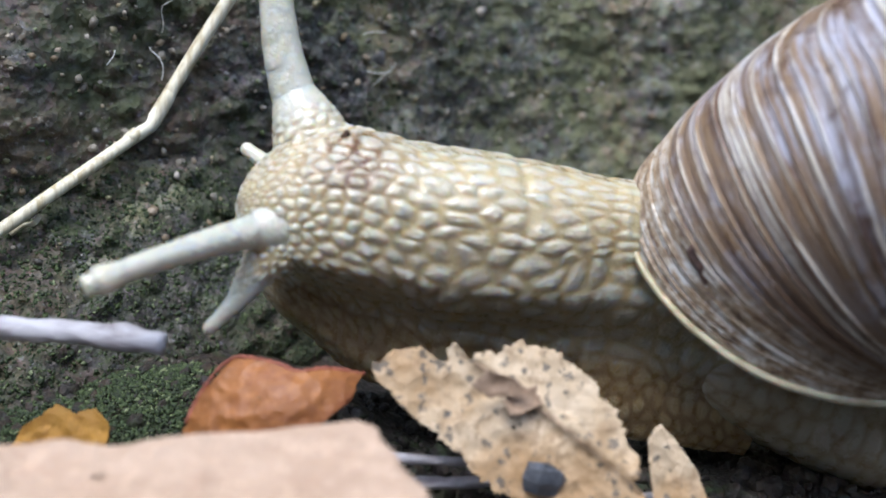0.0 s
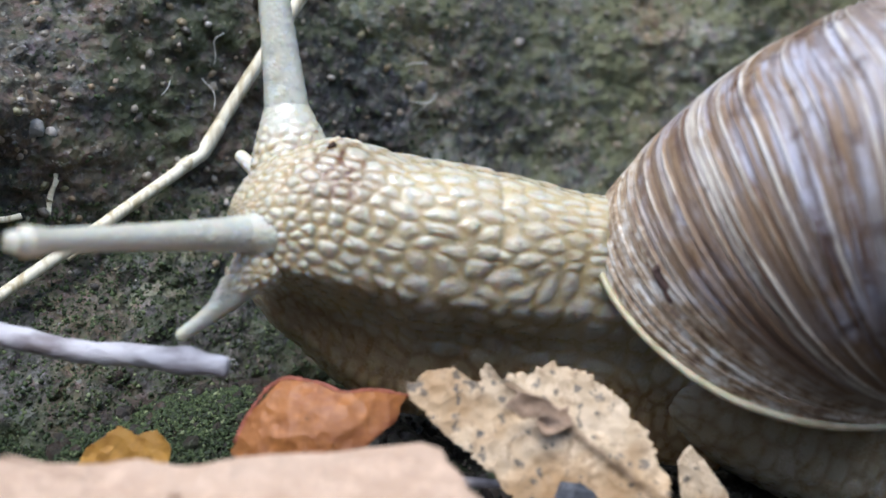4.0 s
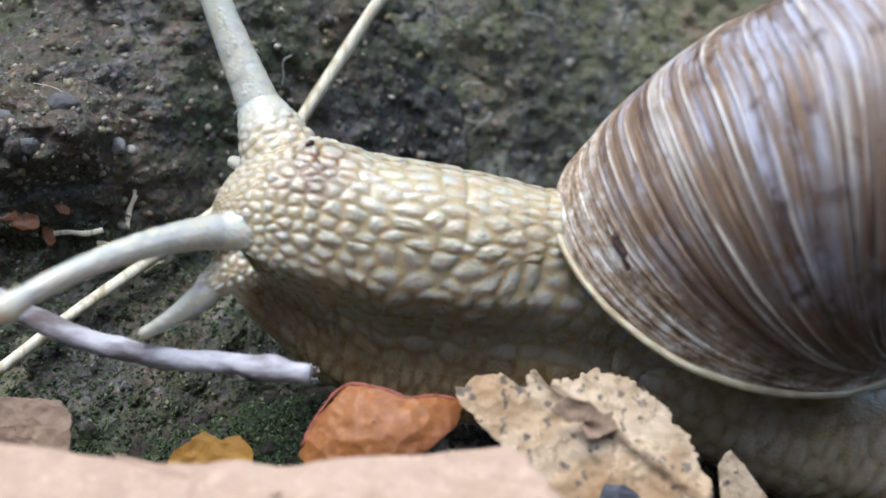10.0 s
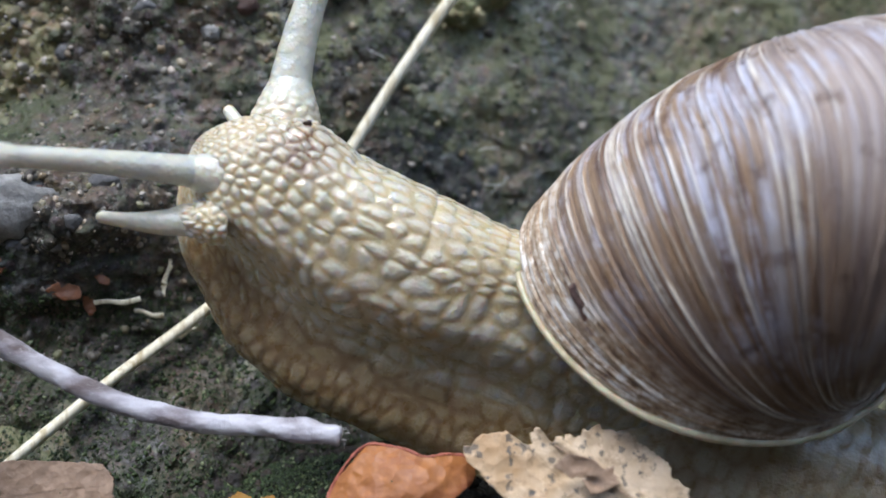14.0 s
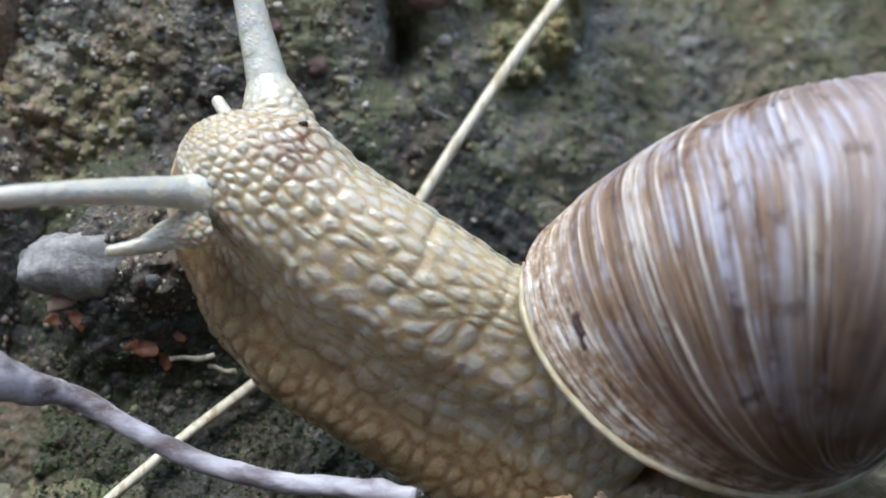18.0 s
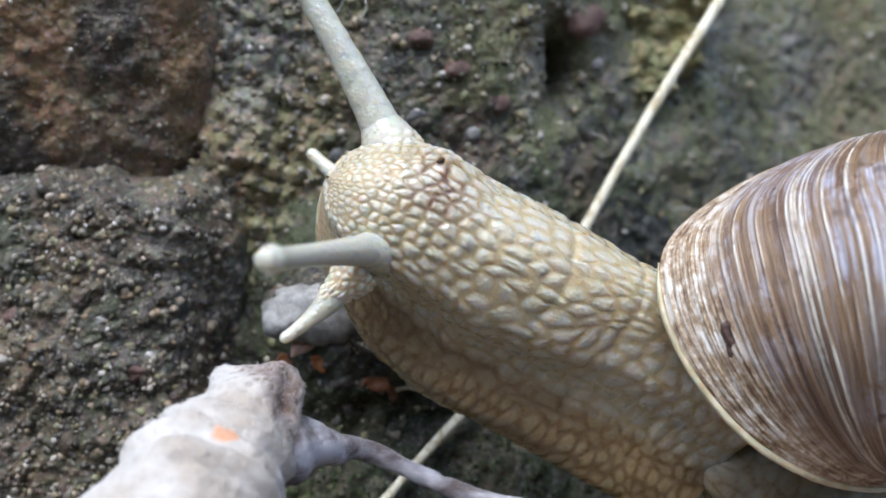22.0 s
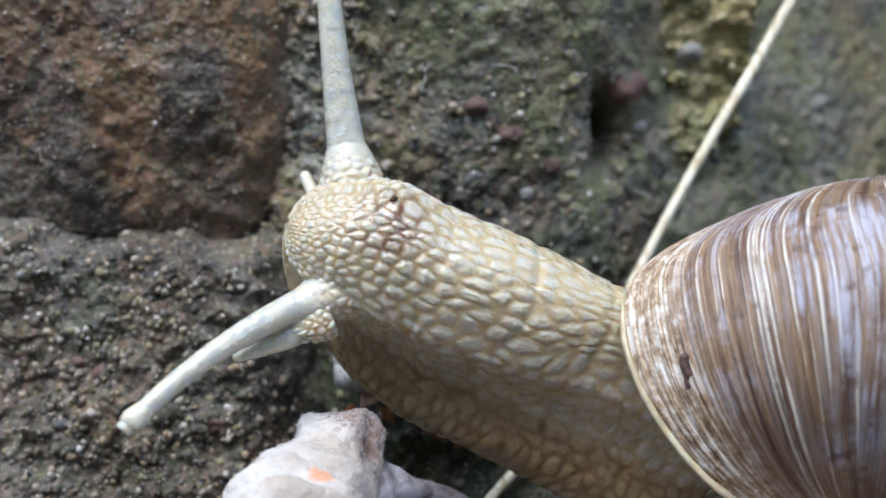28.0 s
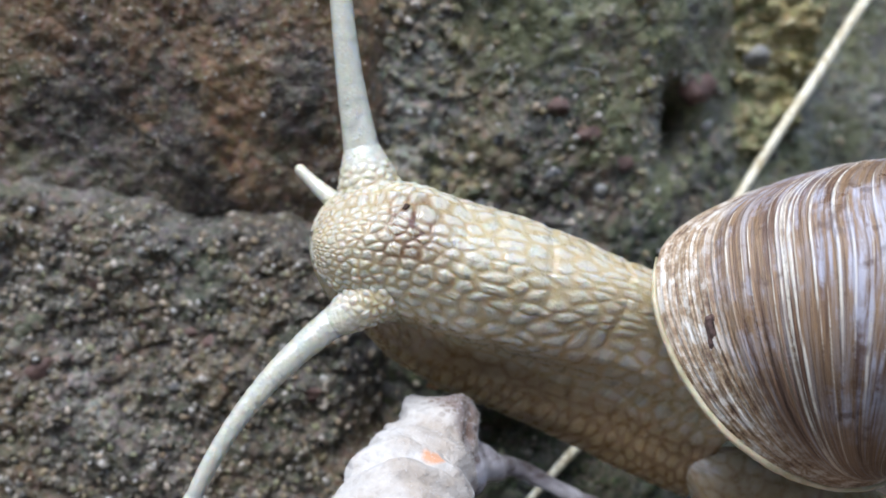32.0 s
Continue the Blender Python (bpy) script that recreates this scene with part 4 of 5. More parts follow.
# neck and head: a row of stiff folds, each a slice of one warted skin
FOLDS, COLS, BODY = 26, 17, 4.2
ROUND_AT = np.r_[np.linspace(-0.7, 4.0, 430, endpoint=False), np.linspace(4.0, 2 * np.pi - 0.7, 60, endpoint=False)]
ROUND = len(ROUND_AT)


def wart(f1, f2, own):
    """A soft round bead over each cell, with gentle furrows between."""
    return (1 - np.exp(-(((f2 - f1) / 0.4) ** 2))) * np.clip(1.05 - 0.9 * f1**2, 0, 1) * (0.7 + 0.5 * own)


def body_skin():
    s_col = np.linspace(-0.06, 1.0, int(FOLDS * COLS * 1.06) + 1)
    s_col = np.r_[s_col[s_col < 0.96], 1 - 0.04 * np.linspace(1, 0, 70) ** 2.2]
    s, ang = np.meshgrid(s_col, ROUND_AT, indexing="ij")
    along = s * BODY
    s = 1 - (1 - s) * BODY / 3.75
    nose = np.sqrt(np.clip(1 - (np.clip(s - 0.84, 0, 0.16) / 0.16) ** 2.6, 0, 1))
    up = np.interp(s, [0, 0.3, 0.6, 0.8, 0.9, 1], [0.50, 0.52, 0.52, 0.58, 0.50, 0.36]) * nose
    down = np.interp(s, [0, 0.3, 0.6, 0.75, 0.85, 1], [1.5, 1.5, 1.47, 1.28, 1.0, 0.75]) * nose
    wide = np.interp(s, [0, 0.28, 0.42, 0.6, 0.78, 1], [0.31, 0.40, 0.52, 0.58, 0.60, 0.55]) * (0.12 + 0.88 * nose)
    ca, sa = np.cos(ang), np.sin(ang)
    b = np.where(ca > 0, up * ca, down * ca)
    v = np.clip(-ca, 0, 1)
    waist = 1 - 0.74 * step(v, 0.16, 0.56) + 0.26 * step(v, 0.56, 1.0)
    c = wide * np.sign(sa) * np.abs(sa) ** (0.72 + 0.28 * step(v, 0.8, 0.97)) * waist
    # warts: long beads on the flanks, small ones on head and back, upright folds on the foot
    around = 0.62 * (ang + 0.6 * np.clip(ang - 1.6, 0, 2))
    foot = step(v, 0.62, 0.8) * (1 - step(s, 0.86, 0.95))
    long_at = np.linspace(-0.4, 1.05, 500)
    bead = np.interp(long_at, [0, 0.12, 0.3, 0.55, 0.72, 0.84, 1], [0.15, 0.2, 0.25, 0.24, 0.165, 0.11, 0.085])
    count = np.r_[0, np.cumsum(BODY * np.diff(long_at) * 3.75 / BODY / (0.5 * (bead[1:] + bead[:-1])))]
    bend = fbm(along * 0.9, around * 1.1, 3, 95)
    tall = np.interp(s, [0, 0.6, 0.8, 1], [0.116, 0.116, 0.095, 0.08])
    col = np.interp(s, long_at, count) + 4.5 * (1 - nose) + 0.45 * fbm(along * 2, around * 3, 2, 94)
    row = (around - 0.4) / tall + 1.1 * bend + 0.35 * along + 0.35 * fbm(along * 3, around * 4, 2, 93)
    big = wart(*cells(col, row, 96, 0.72))
    small = wart(*cells(col * 2.3, row * 1.7, 97, 0.9))
    beads = np.clip(big * (0.82 + 0.3 * small), 0, 1.15)
    folds = wart(*cells(along / 0.13 + bend, around / 0.24 + bend, 98, 0.7))
    bump = beads * (1 - foot) + folds * foot * 0.8
    low_back = 1 - 0.5 * step(ca, 0.55, 0.95) * (1 - step(s, 0.68, 0.8))
    rise = 0.021 * bump * low_back * (0.55 + 0.45 * step(s, 0.2, 0.5)) * (1 - 0.35 * step(s, 0.8, 0.95)) * (1 - 0.5 * step(v, 0.36, 0.62)) * (0.4 + 0.6 * nose) + 0.03 * fbm(along * 1.2, around * 1.2, 3, 99)
    # soft cross-wrinkles of the neck
    rise = rise - 0.012 * np.exp(-((np.sin(along * 4.2 + 0.8 * fbm(along * 0.7, around * 1.6, 3, 87)) / 0.16) ** 2)) * (1 - foot) * nose
    p = np.stack([along, c, b], -1)
    n = np.cross(np.gradient(p, axis=0), np.roll(p, -1, 1) - np.roll(p, 1, 1))
    n /= np.linalg.norm(n, axis=-1, keepdims=True) + 1e-9
    n *= np.sign((n * np.stack([0 * b, c, b], -1)).sum(-1, keepdims=True) + 1e-9)
    p = p + n * rise[..., None]
    brow = np.exp(-(((s - 0.79) / 0.075) ** 2)) * step(ca, 0.2, 0.8) * step(np.abs(sa - 0.45), 0.7, 0.3) + 0.15 * step(s, 0.84, 0.93) * step(ca, -0.5, 0.3)
    # brown foot skin; on the lower flank it paints in shade over cream
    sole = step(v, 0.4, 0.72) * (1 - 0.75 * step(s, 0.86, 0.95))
    return s_col, p, np.clip(bump, 0, 1), np.clip(brow, 0, 1), sole, n


s_col, skin_p, skin_bump, skin_brow, skin_sole, skin_n = body_skin()
folds = []
for k in range(FOLDS):
    mid = (k + 0.5) / FOLDS
    reach = 0.5 / FOLDS * 1.9
    pick = np.where(np.abs(s_col - mid) <= reach)[0] if k < FOLDS - 1 else np.where(s_col >= mid - reach)[0]
    if FOLDS - 8 < k < FOLDS - 1:
        pick = pick[s_col[pick] <= mid + 0.56 / FOLDS]
    p = skin_p[pick] - [mid * BODY, 0, 0]
    tuck = np.clip((np.abs(s_col[pick] - mid) - 0.5 / FOLDS) / (0.5 / FOLDS * 0.9), 0, 1)
    tuck = 0.1 * tuck + 0.9 * tuck**2
    if k == FOLDS - 1:
        tuck = np.where(s_col[pick] > mid, 0, tuck)
    p = p - skin_n[pick] * 0.022 * tuck[:, None, None] * (1 - 0.9 * skin_sole[pick])[..., None]
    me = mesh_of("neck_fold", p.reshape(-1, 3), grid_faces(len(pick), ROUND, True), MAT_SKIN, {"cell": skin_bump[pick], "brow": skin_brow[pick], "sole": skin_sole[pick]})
    folds.append((part("head" if k == FOLDS - 1 else "neck_fold", me, snail, "warted cream skin"), mid))

brow_fold, brow_mid = min(folds, key=lambda f: abs(f[1] - 0.84))
speck_mesh = mesh_of("dirt_speck", *sweep([(0, 0, 0), (0.03, 0, 0.01), (0.07, 0.01, 0), (0.09, 0, 0)], [0.008, 0.022, 0.015, 0.006], 8, 0.6), MAT_SPECK)
part("dirt_speck", speck_mesh, brow_fold, "dark crumb of soil on the brow", pose(-0.0002, 0.0012, 0.0059, 0, 0, 50))

# foot: the long sole that trails under the shell
xs, ang = np.meshgrid(np.linspace(-0.6, 5.2, 160), np.linspace(0, 2 * np.pi, 120, endpoint=False), indexing="ij")
taper = np.clip((5.2 - xs) / 3.4, 0, 1) ** 0.6 * np.sqrt(np.clip((xs + 0.62) / 1.6, 0, 1))
fv = np.clip(-np.cos(ang), 0, 1)
f1, f2, own = cells(xs / 0.16, ang * 2.2, 103, 0.8)
fold_h = np.clip((f2 - f1) / 0.5, 0, 1) ** 0.7
wide = (0.58 + 0.025 * fold_h) * taper + 0.02
foot_p = np.stack([xs, wide * np.sin(ang) * (1 + 0.15 * fv), np.where(np.cos(ang) > 0, 0.75, 0.68) * np.cos(ang) * taper * (1 + 0.03 * fold_h)], -1)
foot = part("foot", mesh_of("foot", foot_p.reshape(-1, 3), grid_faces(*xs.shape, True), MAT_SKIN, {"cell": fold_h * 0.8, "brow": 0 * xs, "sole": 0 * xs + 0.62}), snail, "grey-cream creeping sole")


def feeler_piece(name, radii, length, bow, label=""):
    """A short tapering tentacle along +x whose tip lies at its origin, slightly bowed."""
    x = -length * (1 - np.linspace(0, 1, 60)) ** 1.5
    r = np.interp(x / length + 1, np.linspace(0, 1, len(radii)), radii)
    r = r * np.sqrt(np.clip(1 - (1 - np.clip(-x / 0.05, 0, 1)) ** 2, 0.002, 1))
    line = np.stack([x, 0 * x, bow * (x / length) * (1 + x / length) * 4], -1)
    verts, faces = sweep(line, r, 24)
    return part(name, mesh_of(name, verts, faces, MAT_HORN), snail, label)


def eye_stalk(profile, count, length, span):
    """A tentacle as a chain of short stiff rings, from the head to the tip, that bends and telescopes; the last carries the eye."""
    stalk = tagged(new("eye_stalk"), "pale grey-green tentacle with a small eye knob")
    stalk.parent = snail
    rings = []
    for k in range(count):
        u = np.linspace(-0.5, 0.5, 14)
        at = np.clip((k + 0.5) / count + u * length / span, 0, 1)
        r = np.interp(at, np.linspace(0, 1, len(profile)), profile) * (1 - 0.10 * np.abs(2 * u) ** 5)
        verts, faces = sweep(np.stack([u * length, 0 * u, 0 * u], -1), r, 26, 0.03, 140 + k)
        rings.append(part("stalk_ring", mesh_of("stalk_ring", verts, faces, MAT_HORN), stalk))
    x = np.linspace(-0.30, 0.085, 30)
    r = np.interp(x, [-0.30, -0.16, -0.07, 0.0, 0.085], [profile[-1] * 0.8, profile[-1] * 0.97, profile[-1] * 1.2, profile[-1] * 1.36, profile[-1] * 1.3])
    r = r * np.sqrt(np.clip(1 - np.clip((x - 0.0) / 0.086, 0, 1) ** 2, 0.004, 1))
    knob = part("eye_knob", mesh_of("eye_knob", *sweep(np.stack([x, 0 * x, 0 * x], -1), r, 26), MAT_HORN), stalk, "rounded translucent knob at the tip")
    dot = mesh_of("eye", *sweep([(0.03 + q, 0.0, profile[-1] * 0.85) for q in (0.0, 0.012, 0.03, 0.04)], [0.006, 0.02, 0.02, 0.006], 10), MAT_PUPIL)
    return stalk, rings, knob, dot


def collar_piece(radii, length):
    """The warted sleeve from which an eye stalk rises."""
    u, ang = np.meshgrid(np.linspace(0, 1, 60), np.linspace(0, 2 * np.pi, 120, endpoint=False), indexing="ij")
    f1, f2, own = cells(u * length / 0.078, ang * 2.4, 121, 0.8)
    bead = wart(f1, f2, own) * (1 - step(u, 0.5, 0.9))
    r = np.interp(u, np.linspace(0, 1, len(radii)), radii) + 0.022 * bead
    verts = np.stack([u * length, r * np.cos(ang), r * np.sin(ang)], -1)
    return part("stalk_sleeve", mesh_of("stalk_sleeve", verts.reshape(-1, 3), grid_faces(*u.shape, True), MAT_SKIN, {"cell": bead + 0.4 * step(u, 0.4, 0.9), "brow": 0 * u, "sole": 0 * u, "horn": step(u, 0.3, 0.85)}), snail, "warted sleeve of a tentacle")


NEAR_RINGS, FAR_RINGS = 17, 18
near_stalk = eye_stalk([0.16, 0.16, 0.14, 0.117, 0.1, 0.089, 0.08, 0.074, 0.069], NEAR_RINGS, 0.32, 2.7)
far_stalk = eye_stalk([0.26, 0.215, 0.168, 0.138, 0.12, 0.107, 0.098, 0.092, 0.088], FAR_RINGS, 0.36, 3.0)
near_sleeve = collar_piece([0.24, 0.235, 0.22, 0.2, 0.175, 0.148, 0.115], 0.6)
far_sleeve = collar_piece([0.34, 0.325, 0.3, 0.265, 0.23, 0.19, 0.14], 0.7)
near_feeler = feeler_piece("feeler", [0.06, 0.1, 0.095, 0.078, 0.062, 0.05, 0.044], 0.72, 0.03, "short lower tentacle")
far_feeler = feeler_piece("feeler", [0.09, 0.1, 0.08, 0.06, 0.05], 0.8, 0.02, "short lower tentacle")
lip_fold = collar_piece([0.16, 0.17, 0.16, 0.138, 0.115, 0.096, 0.08, 0.064, 0.045, 0.02], 0.55)


def along_line(a, b, ref=(0, 0, 1.0)):
    e1 = (b - a) / (np.linalg.norm(b - a) + 1e-9)
    e2 = np.cross(ref, e1)
    e2 /= np.linalg.norm(e2)
    return e1, e2, np.cross(e1, e2)


def body_line(t):
    """Root, tip and headings of the neck's middle line."""
    brow = glide(BROW, t)
    f0, n0 = up_left(glide(ROOT_UP, t))
    f1, n1 = up_left(glide(HEAD_UP, t))
    root = glide(NAPE, t) - 0.53 * n0 - 1.35 * f0 + glide(ROOT_LIFT, t) * n0
    tip = brow + glide(HEAD_REACH, t) * f1 - glide(HEAD_DROP, t) * n1
    return root, tip, f0, f1


def body_at(t, s):
    a, b, f0, f1 = body_line(t)
    far = np.linalg.norm(b - a)
    p = (2 * s**3 - 3 * s**2 + 1) * a + (s**3 - 2 * s**2 + s) * far * f0 + (3 * s**2 - 2 * s**3) * b + (s**3 - s**2) * far * f1
    d = (6 * s**2 - 6 * s) * a + (3 * s**2 - 4 * s + 1) * far * f0 + (6 * s - 6 * s**2) * b + (3 * s**2 - 2 * s) * far * f1
    return p, d / np.linalg.norm(d)


def stalk_curve(t, base, mid, tip, reach):
    """Points at even steps on a stalk's middle line, bent through its middle; reach: its whole length, where it keeps one."""
    a, m, b = glide(base, t), glide(mid, t), glide(tip, t)
    k = np.linalg.norm(m - a) / (np.linalg.norm(m - a) + np.linalg.norm(b - m))
    u = np.linspace(0, 1, 60)[:, None]
    line = a * (u - k) * (u - 1) / k + m * u * (u - 1) / (k * (k - 1)) + b * u * (u - k) / (1 - k)
    root = (line[3] - line[0]) / np.linalg.norm(line[3] - line[0])
    line = np.concatenate([a - 0.5 * root * np.linspace(1, 0.05, 12)[:, None] + np.array([0, -0.05, 0]) * np.linspace(1, 0, 12)[:, None] ** 2, line])
    way = line[-1] - line[-4]
    if reach:
        short = reach - np.linalg.norm(np.diff(line, axis=0), axis=1).sum()
        line = np.concatenate([line, line[-1] + way / np.linalg.norm(way) * np.linspace(0.02, max(short, 0.1), 20)[:, None]])
    at = np.r_[0, np.cumsum(np.linalg.norm(np.diff(line, axis=0), axis=1))]
    even = np.linspace(0, at[-1], 80)
    return np.stack([np.interp(even, at, line[:, k]) for k in range(3)], -1)


def stalk_walks(chain, sleeve, base, mid, tip, reach, ref, ahead):
    """Keys the rings, the knob and the sleeve of a stalk."""
    stalk, rings, knob, dot = chain
    rows, knob_rows, sleeve_rows = [[] for _ in rings], [], []
    for t in BEATS:
        line = stalk_curve(t, base, mid, tip, reach)
        for k in range(len(rings)):
            j = min(max(int(round((k + 0.5) / len(rings) * 79)), 2), 77)
            rows[k].append((t, basis(line[j], *along_line(line[j - 2], line[j + 2], ref))))
        knob_rows.append((t, basis(line[-1] - 0.02 * (line[-1] - line[-4]), *along_line(line[-6], line[-1], ref))))
        at = np.r_[0, np.cumsum(np.linalg.norm(np.diff(line, axis=0), axis=1))]
        end = np.array([np.interp(0.8, at, line[:, k]) for k in range(3)])
        start = np.array([np.interp(0.12, at, line[:, k]) for k in range(3)]) - np.array([0, ahead, 0])
        sleeve_rows.append((t, basis(start, *along_line(start, end, ref))))
    for ring, row in zip(rings, rows):
        walk(ring, row)
    walk(knob, knob_rows)
    part("eye", dot, knob, "dark eye spot")
    walk(sleeve, sleeve_rows)


def snail_motions():
    for ob, mid in folds:
        rows = []
        for t in BEATS:
            p, e1 = body_at(t, mid)
            e3 = np.array([e1[2], 0, -e1[0]])
            e3 -= e1 * (e3 @ e1)
            e3 /= np.linalg.norm(e3)
            roll = radians(glide(HEAD_ROLL, t) * (0.25 + 0.75 * mid))
            e2 = np.cross(e3, e1)
            rows.append((t, basis(p, e1, math.cos(roll) * e2 - math.sin(roll) * e3, math.cos(roll) * e3 + math.sin(roll) * e2)))
        walk(ob, rows)
    shell_rows, foot_rows = [], []
    for t in BEATS:
        turn = glide(SHELL_TURN, t)
        scar = glide(SCAR, t)
        lean, swing = glide(SHELL_LEAN, t)
        tipped = Euler((radians(lean), 0, radians(swing))).to_matrix()
        axes = [spin(turn, np.array(tipped.col[k])) for k in range(3)]
        shell_rows.append((t, basis(scar + spin(turn, glide(SHELL_SEAT, t)), *axes)))
        tilt = [spin(turn + 20, np.eye(3)[k]) for k in range(3)]
        foot_rows.append((t, basis(scar + spin(turn, np.array([0.75, 0.95, -1.42])), *tilt)))
    walk(shell, shell_rows)
    walk(foot, foot_rows)
    stalk_walks(near_stalk, near_sleeve, NEAR_BASE, NEAR_MID, NEAR_TIP, 0, (0, 0, 1.0), 0.07)
    stalk_walks(far_stalk, far_sleeve, FAR_BASE, FAR_MID, FAR_TIP, 3.0, (0, 1.0, 0), 0.0)
    lip_rows = []
    for ob, base, tip in ((near_feeler, LIP_BASE, LIP_TIP), (far_feeler, FARLIP_BASE, FARLIP_TIP)):
        rows = []
        for t in BEATS:
            a, b = glide(base, t), glide(tip, t)
            e = along_line(a, b)
            rows.append((t, basis(b, *e)))
            if ob is near_feeler:
                lip_rows.append((t, basis(a - 0.3 * e[0], *e)))
        walk(ob, rows)
    walk(lip_fold, lip_rows)

# ---- things on the ground ----


def leaf_mesh(name, outline, size, curl, material, seed, jag=0.05, thick=0.02, rings=40, spokes=260):
    """A dry leaf about its middle: corners of its outline, a curl(x, y) that lifts it, both faces and a thin edge."""
    ang = np.linspace(0, 2 * np.pi, spokes, endpoint=False)
    corners = np.array(outline + outline[:1])
    edge_pts = np.concatenate([corners[k] + (corners[k + 1] - corners[k]) * np.linspace(0, 1, 12, endpoint=False)[:, None] for k in range(len(outline))])
    turn = np.arctan2(edge_pts[:, 1], edge_pts[:, 0]) % (2 * np.pi)
    order = np.argsort(turn)
    outline = np.interp(ang, turn[order], np.hypot(*edge_pts.T)[order], period=2 * np.pi)
    outline = outline * (1 + jag * fbm(np.cos(ang) * 7, np.sin(ang) * 7, 4, seed, 0.7))
    q, a = np.meshgrid(np.linspace(0.02, 1, rings), ang, indexing="ij")
    x, y = q * outline * np.cos(a), q * outline * np.sin(a)
    z = curl(x, y) + 0.05 * size * fbm(x * 2.2 / size, y * 2.2 / size, 4, seed + 5) + 0.012 * np.abs(fbm(x * 6, y * 6, 3, seed + 8))
    top = np.stack([x, y, z], -1).reshape(-1, 3)
    low = np.stack([x, y, z - thick], -1).reshape(-1, 3)
    faces = grid_faces(rings, spokes, True)
    n = len(top)
    rim = (rings - 1) * spokes + np.arange(spokes)
    edge = np.stack([rim, np.roll(rim, -1), np.roll(rim, -1) + n, rim + n], -1)
    return mesh_of(name, np.concatenate([top, low]), np.concatenate([faces, faces[:, ::-1] + n, edge]), material)


def cm_pose(x, y, z, rx=0, ry=0, rz=0):
    return pose(x * CM, y * CM, z * CM, rx, ry, rz)


def thing(name, me, m, label, category, group=""):
    ob = new(name, me)
    ob.matrix_basis = m
    return tagged(ob, label, category, group)


SPOTTED = [(-0.94, 0.39), (-0.79, 0.47), (-0.63, 0.56), (-0.48, 0.44), (-0.36, 0.55), (-0.3, 0.44), (-0.19, 0.47), (0.05, 0.57), (0.28, 0.52), (0.5, 0.33), (0.68, 0.11), (0.76, -0.15), (0.85, -0.51), (0.59, -0.75), (0.23, -0.67), (0.09, -0.5), (-0.12, -0.41), (-0.34, -0.18), (-0.63, 0.07), (-0.89, 0.3)]
RED = [(-0.53, -0.22), (-0.49, -0.15), (-0.41, 0.02), (-0.19, 0.26), (0.03, 0.24), (0.26, 0.17), (0.37, 0.19), (0.67, 0.16), (0.62, 0.09), (0.56, -0.04), (0.3, -0.24), (-0.03, -0.39), (-0.39, -0.38)]
SLIVER = [(-0.06, 0.33), (-0.16, 0.22), (-0.15, 0.08), (-0.13, -0.26), (0.1, -0.4), (0.29, -0.37), (0.17, 0.02), (0.03, 0.23)]
PINK = [(-2.39, 0.27), (-1.51, 0.39), (-1.19, 0.32), (-0.81, 0.18), (-0.26, 0.26), (0.13, 0.21), (0.76, 0.29), (1.31, 0.36), (1.42, 0.29), (1.61, -0.07), (1.85, -0.86), (0.79, -1.16), (-0.73, -1.02), (-1.96, -0.56)]
AMBER = [(-0.35, -0.04), (-0.27, 0.11), (-0.09, 0.25), (0.04, 0.19), (0.18, 0.23), (0.29, 0.13), (0.29, -0.04), (0.01, -0.2)]
DULL = [(-0.65, 0.16), (-0.4, 0.25), (-0.06, 0.24), (0.32, 0.22), (0.41, 0.11), (0.42, -0.16), (0.03, -0.33), (-0.6, -0.3)]


def fold_line(x, y):
    """The spotted leaf: bent up along its midrib, its far side rolled over."""
    off = (x - 0.1) * 0.62 + (y - 0.2) * 0.78
    return 0.05 * np.exp(-((off / 0.05) ** 2)) - 0.18 * np.clip(off, 0, 1) ** 1.5 + 0.10 * (x + 0.3) ** 2 - 0.09 * np.exp(-(((x + 0.16) / 0.09) ** 2) - ((y - 0.22) / 0.07) ** 2)


def fallen_leaf(outline, size, curl, material, seed, jag, thick, m, label, rib=None, rib_material=None):
    """A leaf of a blade and, where it shows, its midrib: two ends in the blade's plane."""
    leaf = tagged(new("dry_leaf"), label, "leaf", "fallen leaves")
    leaf.matrix_basis = m
    part("blade", leaf_mesh("blade", outline, size, curl, material, seed, jag, thick), leaf)
    if rib:
        (x0, y0), (x1, y1) = rib
        u = np.linspace(0, 1, 24)
        x, y = x0 + (x1 - x0) * u, y0 + (y1 - y0) * u + 0.03 * size * np.sin(3 * u)
        z = curl(x, y) + 0.05 * size * fbm(x * 2.2 / size, y * 2.2 / size, 4, seed + 5) + 0.012
        part("midrib", mesh_of("midrib", *sweep(np.stack([x, y, z], -1), np.linspace(0.006, 0.003, 24) * size, 6, 0.2), rib_material or material), leaf)
    return leaf


def cup(x, y):
    return 0.26 - 0.75 * x * x - 0.9 * (y + 0.12) ** 2 + 0.1 * x


